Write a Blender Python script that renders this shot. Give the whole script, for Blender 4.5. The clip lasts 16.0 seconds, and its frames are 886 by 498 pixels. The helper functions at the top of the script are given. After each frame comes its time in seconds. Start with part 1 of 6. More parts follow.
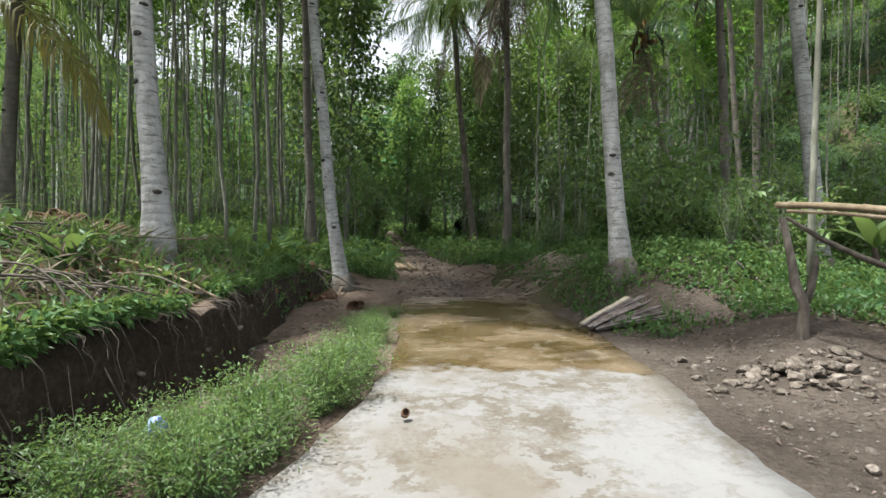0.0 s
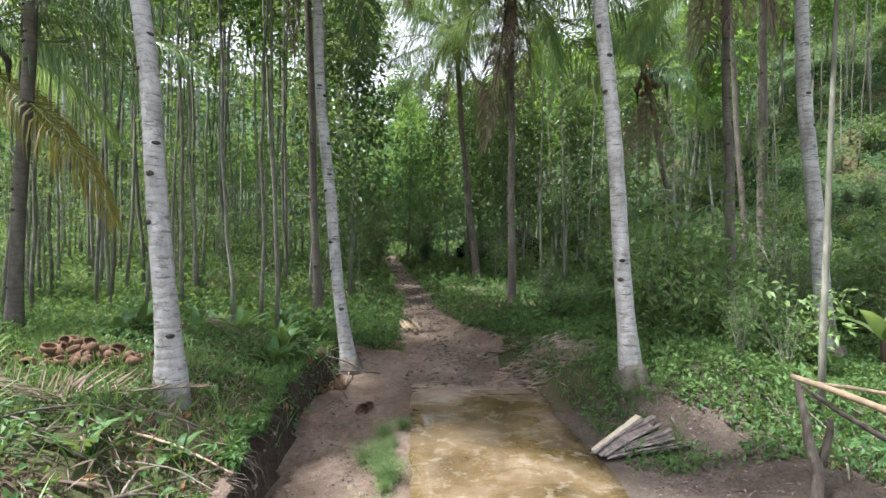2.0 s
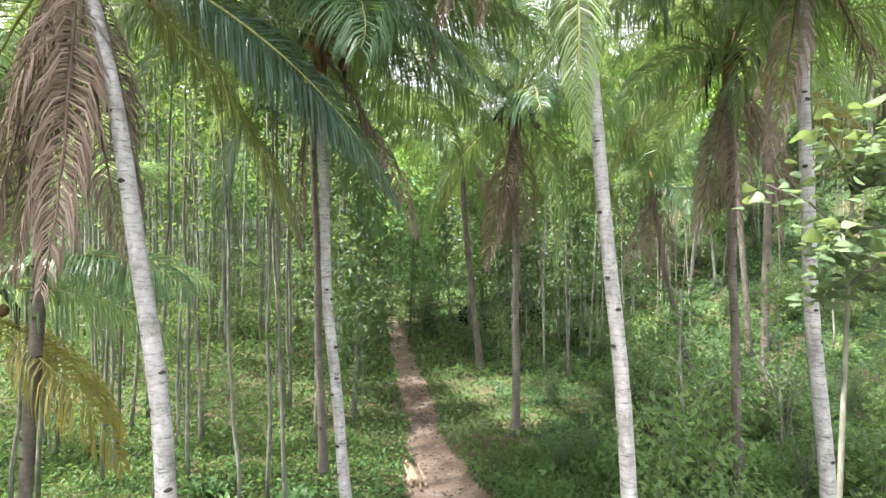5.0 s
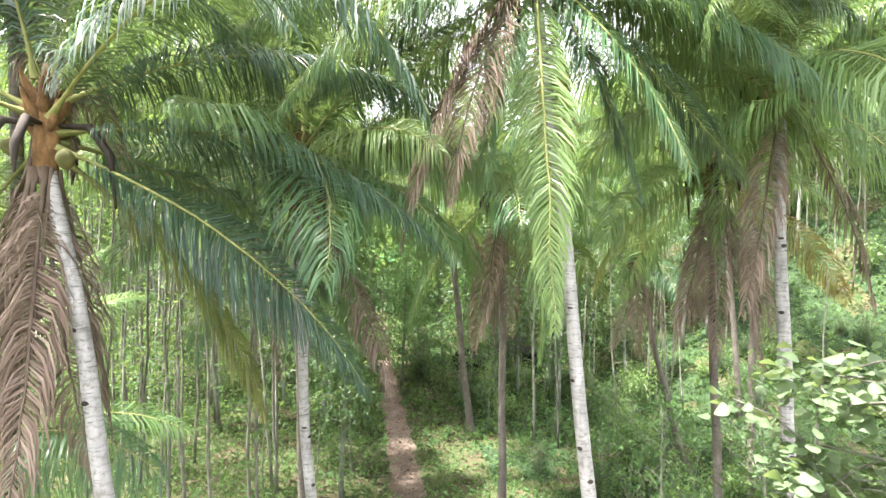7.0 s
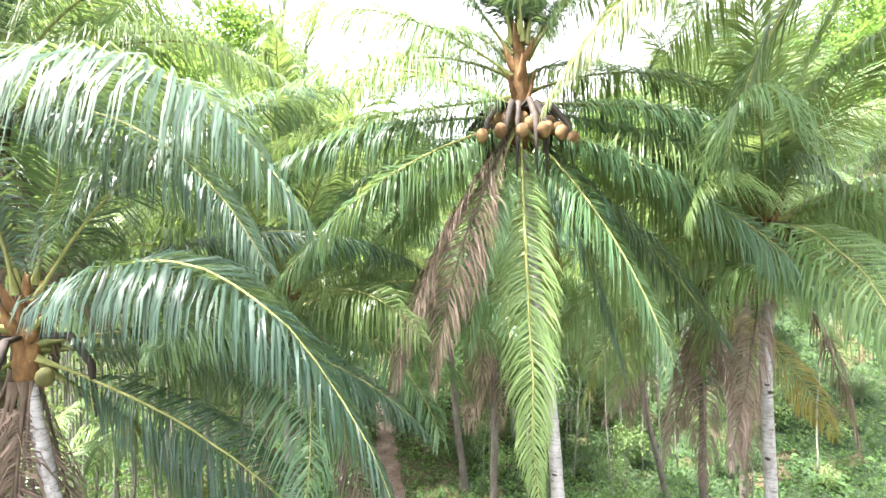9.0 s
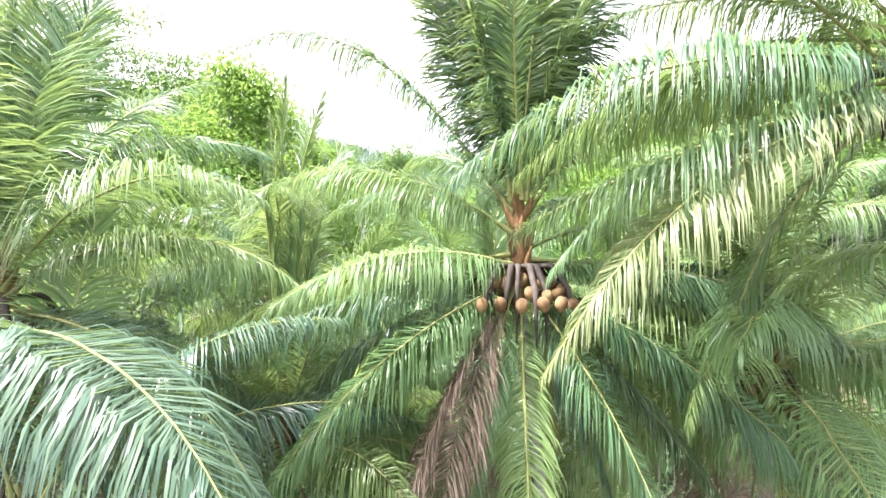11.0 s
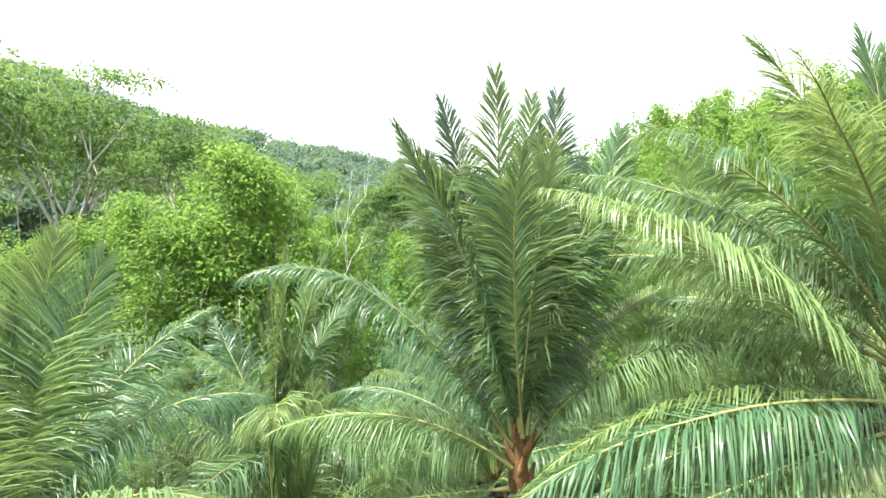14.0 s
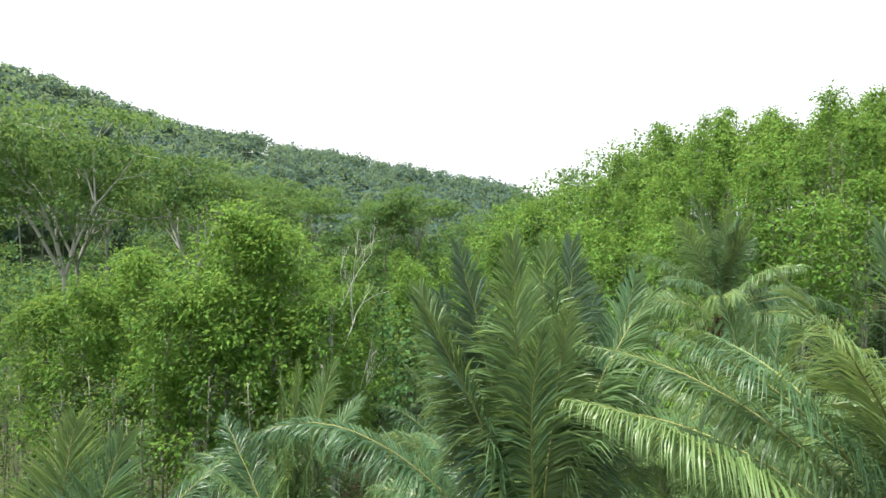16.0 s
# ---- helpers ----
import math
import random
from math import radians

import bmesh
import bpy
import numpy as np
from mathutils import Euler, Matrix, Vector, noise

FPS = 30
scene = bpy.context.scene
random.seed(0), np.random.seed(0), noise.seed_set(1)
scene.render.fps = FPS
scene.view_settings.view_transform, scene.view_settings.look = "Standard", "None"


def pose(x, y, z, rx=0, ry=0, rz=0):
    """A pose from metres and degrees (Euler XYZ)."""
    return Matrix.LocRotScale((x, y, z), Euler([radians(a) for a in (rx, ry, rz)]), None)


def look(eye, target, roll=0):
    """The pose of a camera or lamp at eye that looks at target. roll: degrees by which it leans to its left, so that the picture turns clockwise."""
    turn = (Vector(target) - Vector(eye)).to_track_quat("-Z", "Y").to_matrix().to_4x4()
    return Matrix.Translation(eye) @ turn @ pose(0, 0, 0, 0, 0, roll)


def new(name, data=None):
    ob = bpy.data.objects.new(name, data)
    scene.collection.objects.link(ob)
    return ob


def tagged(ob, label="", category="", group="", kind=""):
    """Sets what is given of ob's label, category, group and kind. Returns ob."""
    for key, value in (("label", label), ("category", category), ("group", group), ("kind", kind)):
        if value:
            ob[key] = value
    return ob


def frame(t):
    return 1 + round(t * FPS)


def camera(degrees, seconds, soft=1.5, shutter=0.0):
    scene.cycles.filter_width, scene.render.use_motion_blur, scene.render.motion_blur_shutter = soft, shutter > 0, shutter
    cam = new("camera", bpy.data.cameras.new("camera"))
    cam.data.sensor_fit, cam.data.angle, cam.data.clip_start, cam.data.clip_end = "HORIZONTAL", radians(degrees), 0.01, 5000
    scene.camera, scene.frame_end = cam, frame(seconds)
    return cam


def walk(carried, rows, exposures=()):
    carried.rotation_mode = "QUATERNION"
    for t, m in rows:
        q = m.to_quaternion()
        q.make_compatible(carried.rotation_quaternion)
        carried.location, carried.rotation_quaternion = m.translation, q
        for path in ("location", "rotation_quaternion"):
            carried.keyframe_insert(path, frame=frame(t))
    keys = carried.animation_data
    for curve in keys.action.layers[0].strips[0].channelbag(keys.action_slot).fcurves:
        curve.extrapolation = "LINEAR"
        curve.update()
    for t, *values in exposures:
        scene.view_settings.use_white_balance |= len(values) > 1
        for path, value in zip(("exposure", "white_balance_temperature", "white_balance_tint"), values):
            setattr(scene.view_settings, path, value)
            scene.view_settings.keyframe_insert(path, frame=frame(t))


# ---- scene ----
# ---------------------------------------------------------------- camera
cam = camera(83.0, 16.0, soft=1.5)
# seconds, sideways, height of a drone that rises almost straight up
PATH = [
    (0.0, 0.0, 1.30), (0.5, -0.018, 1.545), (1.0, -0.045, 1.923), (1.5, -0.08, 2.444), (2.0, -0.154, 3.013),
    (2.5, -0.236, 3.677), (3.0, -0.309, 4.40), (3.5, -0.345, 5.126), (4.0, -0.345, 5.85), (5.0, -0.30, 7.30),
    (6.0, -0.21, 8.75), (6.5, -0.03, 9.475), (7.0, 0.17, 10.20), (7.5, 0.363, 10.925), (8.0, 0.436, 11.65),
    (8.5, 0.44, 12.375), (9.0, 0.44, 13.10), (10.0, 0.44, 14.55), (11.5, 0.45, 16.725), (12.0, 0.45, 17.45),
    (12.5, 0.45, 18.175), (13.0, 0.45, 18.90), (13.5, 0.45, 19.625), (14.0, 0.44, 20.35), (14.5, 0.41, 21.075),
    (15.0, 0.37, 21.80), (15.5, 0.26, 22.525), (16.0, 0.14, 23.25),
]
walk(cam, [(t, pose(x, 0.0, z, 90.0, 0.0, 0.0)) for t, x, z in PATH],
     exposures=[(0.0, 1.34, 6200, 10), (1.0, 1.32, 6250, 11), (2.0, 1.88, 6050, 16), (3.5, 2.44, 6200, 17), (6.0, 3.12, 6500, 17), (9.0, 3.4, 6400, 20),
                (11.5, 2.86, 6250, 24), (13.0, 2.64, 6300, 21), (14.5, 2.1, 6500, 10), (16.0, 1.44, 6500, 10)])

# ---------------------------------------------------------------- light
SUN_EL, SUN_AZ = 67.0, -105.0      # elevation; bearing from +y towards +x, in degrees
world = bpy.data.worlds.new("sky")
world.use_nodes = True
scene.world = world
wn = world.node_tree.nodes
sky = wn.new("ShaderNodeTexSky")
sky.sky_type, sky.sun_disc = "NISHITA", False
sky.sun_elevation, sky.sun_rotation = radians(SUN_EL), radians(SUN_AZ)
sky.air_density, sky.dust_density, sky.ozone_density = 0.5, 10.0, 0.2
# thin white cloud and haze over the whole sky
veil = wn.new("ShaderNodeMix")
veil.data_type = "RGBA"
veil.inputs[0].default_value = 0.7
veil.inputs[7].default_value = (5.0, 5.15, 5.25, 1.0)
world.node_tree.links.new(sky.outputs[0], veil.inputs[6])
world.node_tree.links.new(veil.outputs[2], wn["Background"].inputs[0])
wn["Background"].inputs[1].default_value = 0.12
sun = new("sun", bpy.data.lights.new("sun", "SUN"))
sun.data.energy, sun.data.angle, sun.data.color = 4.2, radians(2.0), (1.0, 0.96, 0.88)
sdir = Vector((math.sin(radians(SUN_AZ)) * math.cos(radians(SUN_EL)), math.cos(radians(SUN_AZ)) * math.cos(radians(SUN_EL)), math.sin(radians(SUN_EL))))
sun.matrix_world = look(sdir * 60, (0, 0, 0))


# ---------------------------------------------------------------- materials
def mat(name, rough=0.7, spec=0.3):
    m = bpy.data.materials.new(name)
    m.use_nodes = True
    b = m.node_tree.nodes["Principled BSDF"]
    b.inputs["Roughness"].default_value = rough
    b.inputs["Specular IOR Level"].default_value = spec
    return m, m.node_tree, b


def node(t, kind, **kw):
    n = t.nodes.new(kind)
    for k, v in kw.items():
        n.inputs[k].default_value = v
    return n


def ramp(t, fac, stops):
    r = t.nodes.new("ShaderNodeValToRGB")
    r.color_ramp.elements[0].position, r.color_ramp.elements[1].position = stops[0][0], stops[-1][0]
    r.color_ramp.elements[0].color, r.color_ramp.elements[1].color = (*stops[0][1], 1), (*stops[-1][1], 1)
    for p, c in stops[1:-1]:
        r.color_ramp.elements.new(p).color = (*c, 1)
    t.links.new(fac, r.inputs[0])
    return r.outputs[0]


def noise_tex(t, scale, detail=4.0, rough=0.6, stretch=None, world_space=False):
    n = node(t, "ShaderNodeTexNoise", Scale=scale, Detail=detail, Roughness=rough)
    c = t.nodes.new("ShaderNodeNewGeometry" if world_space else "ShaderNodeTexCoord")
    src = c.outputs["Position" if world_space else "Object"]
    if stretch:
        mp = t.nodes.new("ShaderNodeMapping")
        mp.inputs["Scale"].default_value = stretch
        t.links.new(src, mp.inputs[0])
        src = mp.outputs[0]
    t.links.new(src, n.inputs["Vector"])
    return n.outputs["Fac"]


def mixc(t, fac, a, b, mode="MIX"):
    n = t.nodes.new("ShaderNodeMix")
    n.data_type, n.blend_type = "RGBA", mode
    for sock, v in ((n.inputs[0], fac), (n.inputs[6], a), (n.inputs[7], b)):
        if isinstance(v, (int, float)):
            sock.default_value = v
        elif isinstance(v, tuple):
            sock.default_value = (*v, 1)
        else:
            t.links.new(v, sock)
    return n.outputs[2]


def math_n(t, op, a, b=0.0, clamp=False):
    n = t.nodes.new("ShaderNodeMath")
    n.operation, n.use_clamp = op, clamp
    for i, v in enumerate((a, b)):
        if isinstance(v, (int, float)):
            n.inputs[i].default_value = v
        else:
            t.links.new(v, n.inputs[i])
    return n.outputs[0]


def bump(t, b, height, strength=0.4, dist=0.02):
    n = node(t, "ShaderNodeBump", Strength=strength, Distance=dist)
    t.links.new(height, n.inputs["Height"])
    t.links.new(n.outputs[0], b.inputs["Normal"])


def leaf_mat(name, dark, mid, light, rough=0.45, through_leaf=0.35, spec=0.4, glow=(0.24, 0.32, 0.07), plants=0.36, hues=None):
    """Leaves: colour varied leaf by leaf, plant by plant and by patches, with light passing through."""
    dark, mid, light = [(c[0], c[1], c[2] * 1.18) for c in (dark, mid, light)]
    m, t, b = mat(name, rough, spec)
    g = t.nodes.new("ShaderNodeNewGeometry")
    o = t.nodes.new("ShaderNodeObjectInfo")
    n = noise_tex(t, 0.35, 3.0, world_space=True)
    f = math_n(t, "ADD", math_n(t, "MULTIPLY", g.outputs["Random Per Island"], 0.45), math_n(t, "MULTIPLY", n, 0.55))
    f = math_n(t, "ADD", f, math_n(t, "MULTIPLY", math_n(t, "SUBTRACT", o.outputs["Random"], 0.5), plants), True)
    col = ramp(t, f, [(0.15, dark), (0.5, mid), (0.85, light)])
    if hues:
        # some leaves older and yellower, some bluer
        age = math_n(t, "FRACT", math_n(t, "MULTIPLY", o.outputs["Random"], 7.3))
        col = mixc(t, ramp(t, age, [(0.5, (0, 0, 0)), (1.0, (0.5, 0.5, 0.5))]), col, hues[0])
        col = mixc(t, ramp(t, age, [(0.0, (0.35, 0.35, 0.35)), (0.4, (0, 0, 0))]), col, hues[1])
    t.links.new(col, b.inputs["Base Color"])
    tr = t.nodes.new("ShaderNodeBsdfTranslucent")
    t.links.new(mixc(t, 0.55, col, glow), tr.inputs[0])
    mx = t.nodes.new("ShaderNodeMixShader")
    mx.inputs[0].default_value = through_leaf
    t.links.new(b.outputs[0], mx.inputs[1])
    t.links.new(tr.outputs[0], mx.inputs[2])
    t.links.new(mx.outputs[0], t.nodes["Material Output"].inputs[0])
    return m


def bark_mat(name, a, b2, c, rings=0.0, scale=6.0):
    m, t, b = mat(name, 0.85, 0.2)
    n1 = noise_tex(t, scale, 6.0, 0.65, (1, 1, 0.35))
    n2 = noise_tex(t, scale * 0.25, 3.0)
    f = math_n(t, "ADD", math_n(t, "MULTIPLY", n1, 0.6), math_n(t, "MULTIPLY", n2, 0.4))
    col = ramp(t, f, [(0.32, a), (0.5, b2), (0.66, c)])
    h = n1
    if rings:
        w = node(t, "ShaderNodeTexWave", Scale=rings, Distortion=7.0, Detail=4.0)
        w.bands_direction = "Z"
        w.inputs["Detail Scale"].default_value = 1.5
        tc = t.nodes.new("ShaderNodeTexCoord")
        t.links.new(tc.outputs["Object"], w.inputs["Vector"])
        ring = ramp(t, w.outputs["Fac"], [(0.0, (0.66, 0.66, 0.66)), (0.14, (1, 1, 1)), (1.0, (1, 1, 1))])
        dash = noise_tex(t, 3.2, 5.0, 0.65, (1.4, 1.4, 8.0))
        col = mixc(t, ramp(t, dash, [(0.58, (0, 0, 0)), (0.63, (0.8, 0.8, 0.8))]), col, (0.085, 0.085, 0.078))
        col = mixc(t, 0.65, col, ring, "MULTIPLY")
        sp = noise_tex(t, 7.0, 7.0, 0.8)
        col = mixc(t, ramp(t, sp, [(0.53, (0, 0, 0)), (0.64, (0.75, 0.75, 0.75))]), col, (0.11, 0.115, 0.085))
        h = math_n(t, "ADD", n1, math_n(t, "MULTIPLY", w.outputs["Fac"], 0.5))
    o = t.nodes.new("ShaderNodeObjectInfo")
    tone = ramp(t, o.outputs["Random"], [(0.0, (0.62, 0.62, 0.58)), (1.0, (1.2, 1.2, 1.18))])
    col = mixc(t, 1.0 if not rings else 0.25, col, tone, "MULTIPLY")
    t.links.new(col, b.inputs["Base Color"])
    bump(t, b, h, 0.5, 0.015)
    return m


FROND = leaf_mat("palm_leaf", (0.028, 0.070, 0.034), (0.057, 0.124, 0.050), (0.122, 0.204, 0.082), 0.38, 0.34, 0.28, (0.28, 0.39, 0.08), hues=((0.14, 0.195, 0.05), (0.044, 0.110, 0.056)))
# paler leaf; its colour also carries sunlight on leaves that look lit
FROND_PALE_LIT = leaf_mat("palm_leaf_pale_lit", (0.056, 0.122, 0.042), (0.104, 0.196, 0.064), (0.186, 0.285, 0.100), 0.38, 0.40, 0.30, (0.32, 0.41, 0.10), hues=((0.175, 0.235, 0.07), (0.080, 0.162, 0.072)))
# dark blue-green leaf; its colour also carries shade inside and under crowns
FROND_DARK_SHADED = leaf_mat("palm_leaf_dark_shaded", (0.020, 0.048, 0.032), (0.038, 0.080, 0.047), (0.078, 0.128, 0.070), 0.36, 0.30, 0.30, (0.24, 0.35, 0.07))
FROND_TAN = leaf_mat("palm_leaf_fading", (0.085, 0.125, 0.045), (0.14, 0.18, 0.065), (0.21, 0.23, 0.09), 0.45, 0.4)
FROND_YELLOW = leaf_mat("palm_leaf_yellowing", (0.07, 0.11, 0.025), (0.145, 0.165, 0.045), (0.25, 0.20, 0.06), 0.45, 0.4)
FROND_GOLD = leaf_mat("palm_leaf_golden", (0.11, 0.12, 0.025), (0.24, 0.20, 0.045), (0.36, 0.27, 0.07), 0.45, 0.5, 0.4, (0.42, 0.36, 0.06))
FROND_DEAD = leaf_mat("palm_leaf_dry", (0.075, 0.055, 0.038), (0.155, 0.117, 0.078), (0.27, 0.215, 0.150), 0.8, 0.12, 0.15)
MIDRIB = bark_mat("palm_midrib", (0.13, 0.15, 0.05), (0.20, 0.22, 0.08), (0.29, 0.30, 0.13))
MIDRIB_DEAD = bark_mat("palm_midrib_dry", (0.07, 0.052, 0.041), (0.12, 0.093, 0.074), (0.19, 0.152, 0.124))
PALM_BARK = bark_mat("palm_bark", (0.16, 0.16, 0.152), (0.30, 0.302, 0.295), (0.42, 0.422, 0.415), rings=2.6)
PALM_BARK_DARK = bark_mat("palm_bark_weathered", (0.05, 0.042, 0.035), (0.10, 0.09, 0.075), (0.17, 0.155, 0.13), rings=2.6)
FIBRE = bark_mat("palm_fibre", (0.05, 0.030, 0.014), (0.14, 0.082, 0.036), (0.26, 0.16, 0.075), scale=14)
NUT = bark_mat("coconut_husk", (0.045, 0.027, 0.014), (0.115, 0.072, 0.034), (0.23, 0.160, 0.075), scale=4)
NUT_GREEN = bark_mat("green_coconut_husk", (0.05, 0.055, 0.022), (0.10, 0.105, 0.04), (0.17, 0.16, 0.07), scale=4)
SCAR = bark_mat("trunk_scar", (0.02, 0.018, 0.015), (0.04, 0.035, 0.03), (0.08, 0.07, 0.06))
BARK = bark_mat("plantation_bark", (0.06, 0.062, 0.048), (0.135, 0.14, 0.11), (0.25, 0.26, 0.215), scale=8)
BARK_GREY = bark_mat("grey_bark", (0.09, 0.096, 0.08), (0.18, 0.192, 0.165), (0.30, 0.315, 0.28), scale=7)
BARK_PALE = bark_mat("pale_bark", (0.19, 0.20, 0.18), (0.32, 0.335, 0.31), (0.46, 0.475, 0.45), scale=5)
LEAF_PLANT = leaf_mat("plantation_leaf", (0.022, 0.052, 0.02), (0.054, 0.116, 0.036), (0.105, 0.195, 0.055), 0.55, 0.45, 0.15)
LEAF_HILL = leaf_mat("hillside_leaf", (0.034, 0.092, 0.014), (0.088, 0.205, 0.03), (0.16, 0.3, 0.046), 0.55, 0.46, 0.12)
LEAF_DARK = leaf_mat("dark_leaf", (0.022, 0.055, 0.022), (0.042, 0.092, 0.032), (0.075, 0.135, 0.045), 0.45, 0.4, 0.35)
LEAF_WEED = leaf_mat("weed_leaf", (0.036, 0.088, 0.026), (0.07, 0.146, 0.04), (0.125, 0.215, 0.062), 0.55, 0.45, 0.2)
LEAF_BIG = leaf_mat("broad_leaf", (0.085, 0.16, 0.045), (0.14, 0.23, 0.06), (0.21, 0.30, 0.09), 0.45, 0.45)
LEAF_FAR = leaf_mat("far_leaf", (0.034, 0.09, 0.03), (0.066, 0.155, 0.046), (0.115, 0.22, 0.06), 0.6, 0.40, 0.08)
# distance haze is put into the ridge leaves as a blue tint
LEAF_RIDGE_HAZED = leaf_mat("ridge_leaf_hazed", (0.050, 0.098, 0.092), (0.078, 0.142, 0.130), (0.108, 0.180, 0.155), 0.8, 0.45, 0.05)
LEAF_FRESH = leaf_mat("fresh_weed_leaf", (0.052, 0.112, 0.028), (0.100, 0.182, 0.046), (0.168, 0.255, 0.074), 0.5, 0.4)
LEAF_LUSH = leaf_mat("lush_leaf", (0.022, 0.06, 0.02), (0.046, 0.11, 0.03), (0.098, 0.184, 0.05), 0.48, 0.35, 0.22)
LEAF_PALE = leaf_mat("pale_broad_leaf", (0.055, 0.10, 0.04), (0.09, 0.145, 0.06), (0.14, 0.20, 0.09), 0.5, 0.4)
WOOD_GREY = bark_mat("weathered_wood", (0.07, 0.058, 0.055), (0.15, 0.13, 0.125), (0.26, 0.235, 0.225), scale=12)
WOOD_PALE = bark_mat("fresh_wood", (0.36, 0.31, 0.25), (0.5, 0.45, 0.37), (0.6, 0.56, 0.48), scale=10)
POLE = bark_mat("bamboo_pole", (0.13, 0.10, 0.065), (0.22, 0.175, 0.12), (0.33, 0.275, 0.20), scale=9)
STRAW = leaf_mat("dry_straw", (0.16, 0.125, 0.08), (0.27, 0.22, 0.15), (0.40, 0.34, 0.25), 0.8, 0.1, 0.1)
HUSK = bark_mat("old_husk", (0.04, 0.025, 0.018), (0.095, 0.056, 0.036), (0.18, 0.115, 0.07), scale=5)
STONE = bark_mat("stone", (0.05, 0.042, 0.035), (0.12, 0.102, 0.086), (0.24, 0.215, 0.19), scale=3)
STUMP = bark_mat("stump_bark", (0.045, 0.038, 0.031), (0.10, 0.088, 0.074), (0.18, 0.162, 0.14), scale=18)


def gravel_material():
    m, t, b = mat("gravel", 0.9, 0.2)
    g = t.nodes.new("ShaderNodeNewGeometry")
    col = ramp(t, g.outputs["Random Per Island"], [(0.0, (0.035, 0.028, 0.022)), (0.5, (0.085, 0.072, 0.060)), (0.85, (0.12, 0.106, 0.092)), (1.0, (0.19, 0.178, 0.162))])
    t.links.new(mixc(t, 0.6, col, ramp(t, noise_tex(t, 40.0, 4.0), [(0.3, (0.6, 0.6, 0.6)), (0.7, (1.2, 1.2, 1.2))]), "MULTIPLY"), b.inputs["Base Color"])
    return m


GRAVEL = gravel_material()
# near black with almost no gloss, so the rocks read as a dark gap
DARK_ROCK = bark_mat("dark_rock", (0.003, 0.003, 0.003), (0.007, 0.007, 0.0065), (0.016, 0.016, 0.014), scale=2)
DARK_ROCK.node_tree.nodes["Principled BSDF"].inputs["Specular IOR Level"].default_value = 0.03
PLASTIC = mat("thin_plastic", 0.3, 0.5)[0]
PLASTIC.node_tree.nodes["Principled BSDF"].inputs["Base Color"].default_value = (0.30, 0.40, 0.66, 1)
LITTER = leaf_mat("trodden_litter", (0.045, 0.034, 0.025), (0.12, 0.094, 0.068), (0.26, 0.215, 0.165), 0.9, 0.05, 0.1)
LEAF_DRY = leaf_mat("fallen_leaf", (0.10, 0.05, 0.025), (0.20, 0.10, 0.05), (0.33, 0.20, 0.11), 0.8, 0.1, 0.15)


# ---------------------------------------------------------------- mesh helpers
def mesh_np(name, verts, faces, mats, face_mat=None, smooth=False):
    """A mesh from arrays: verts (n, 3) and faces (m, k)."""
    me = bpy.data.meshes.new(name)
    verts, faces = np.asarray(verts, np.float32), np.asarray(faces, np.int32)
    k = faces.shape[1]
    me.vertices.add(len(verts))
    me.vertices.foreach_set("co", verts.ravel())
    me.loops.add(faces.size)
    me.loops.foreach_set("vertex_index", faces.ravel())
    me.polygons.add(len(faces))
    me.polygons.foreach_set("loop_start", np.arange(0, faces.size, k, dtype=np.int32))
    me.polygons.foreach_set("loop_total", np.full(len(faces), k, np.int32))
    if face_mat is not None:
        me.polygons.foreach_set("material_index", np.asarray(face_mat, np.int32))
    me.polygons.foreach_set("use_smooth", np.full(len(faces), smooth, bool))
    for m in mats:
        me.materials.append(m)
    me.update(calc_edges=True)
    me.validate()
    return me


def tube(path, radii, sides=8, cap=True):
    """Verts and quads of a tapered tube along a path."""
    path, radii = np.asarray(path, float), np.asarray(radii, float)
    n = len(path)
    tan = np.gradient(path, axis=0)
    tan /= np.linalg.norm(tan, axis=1, keepdims=True)
    ref = np.array((1.0, 0, 0)) if abs(tan[:, 0]).mean() < 0.8 else np.array((0, 1.0, 0))
    u = np.cross(tan, ref)
    u /= np.linalg.norm(u, axis=1, keepdims=True)
    w = np.cross(tan, u)
    a = np.linspace(0, 2 * np.pi, sides, endpoint=False)
    ring = np.cos(a)[None, :, None] * u[:, None, :] + np.sin(a)[None, :, None] * w[:, None, :]
    v = (path[:, None, :] + ring * radii[:, None, None]).reshape(-1, 3)
    i, j = np.meshgrid(np.arange(n - 1), np.arange(sides), indexing="ij")
    j2 = (j + 1) % sides
    f = np.stack([i * sides + j, i * sides + j2, (i + 1) * sides + j2, (i + 1) * sides + j], -1).reshape(-1, 4)
    if cap:
        v = np.vstack([v, path[-1] + tan[-1] * radii[-1] * 0.3, path[0]])
        top, bot = len(v) - 2, len(v) - 1
        f = np.vstack([f, [[(n - 1) * sides + q, (n - 1) * sides + (q + 1) % sides, top, top] for q in range(sides)],
                       [[(q + 1) % sides, q, bot, bot] for q in range(sides)]])
    return v, f


def tri_fix(f):
    """Quads with a doubled last corner and plain quads, all as triangles."""
    f = np.asarray(f)
    a, b = f[:, [0, 1, 2]], f[:, [0, 2, 3]]
    return np.vstack([a, b[f[:, 2] != f[:, 3]]])


def join(pieces):
    vs, fs, o = [], [], 0
    for v, f in pieces:
        vs.append(np.asarray(v, float))
        fs.append(np.asarray(f) + o)
        o += len(v)
    return np.vstack(vs), np.vstack(fs)


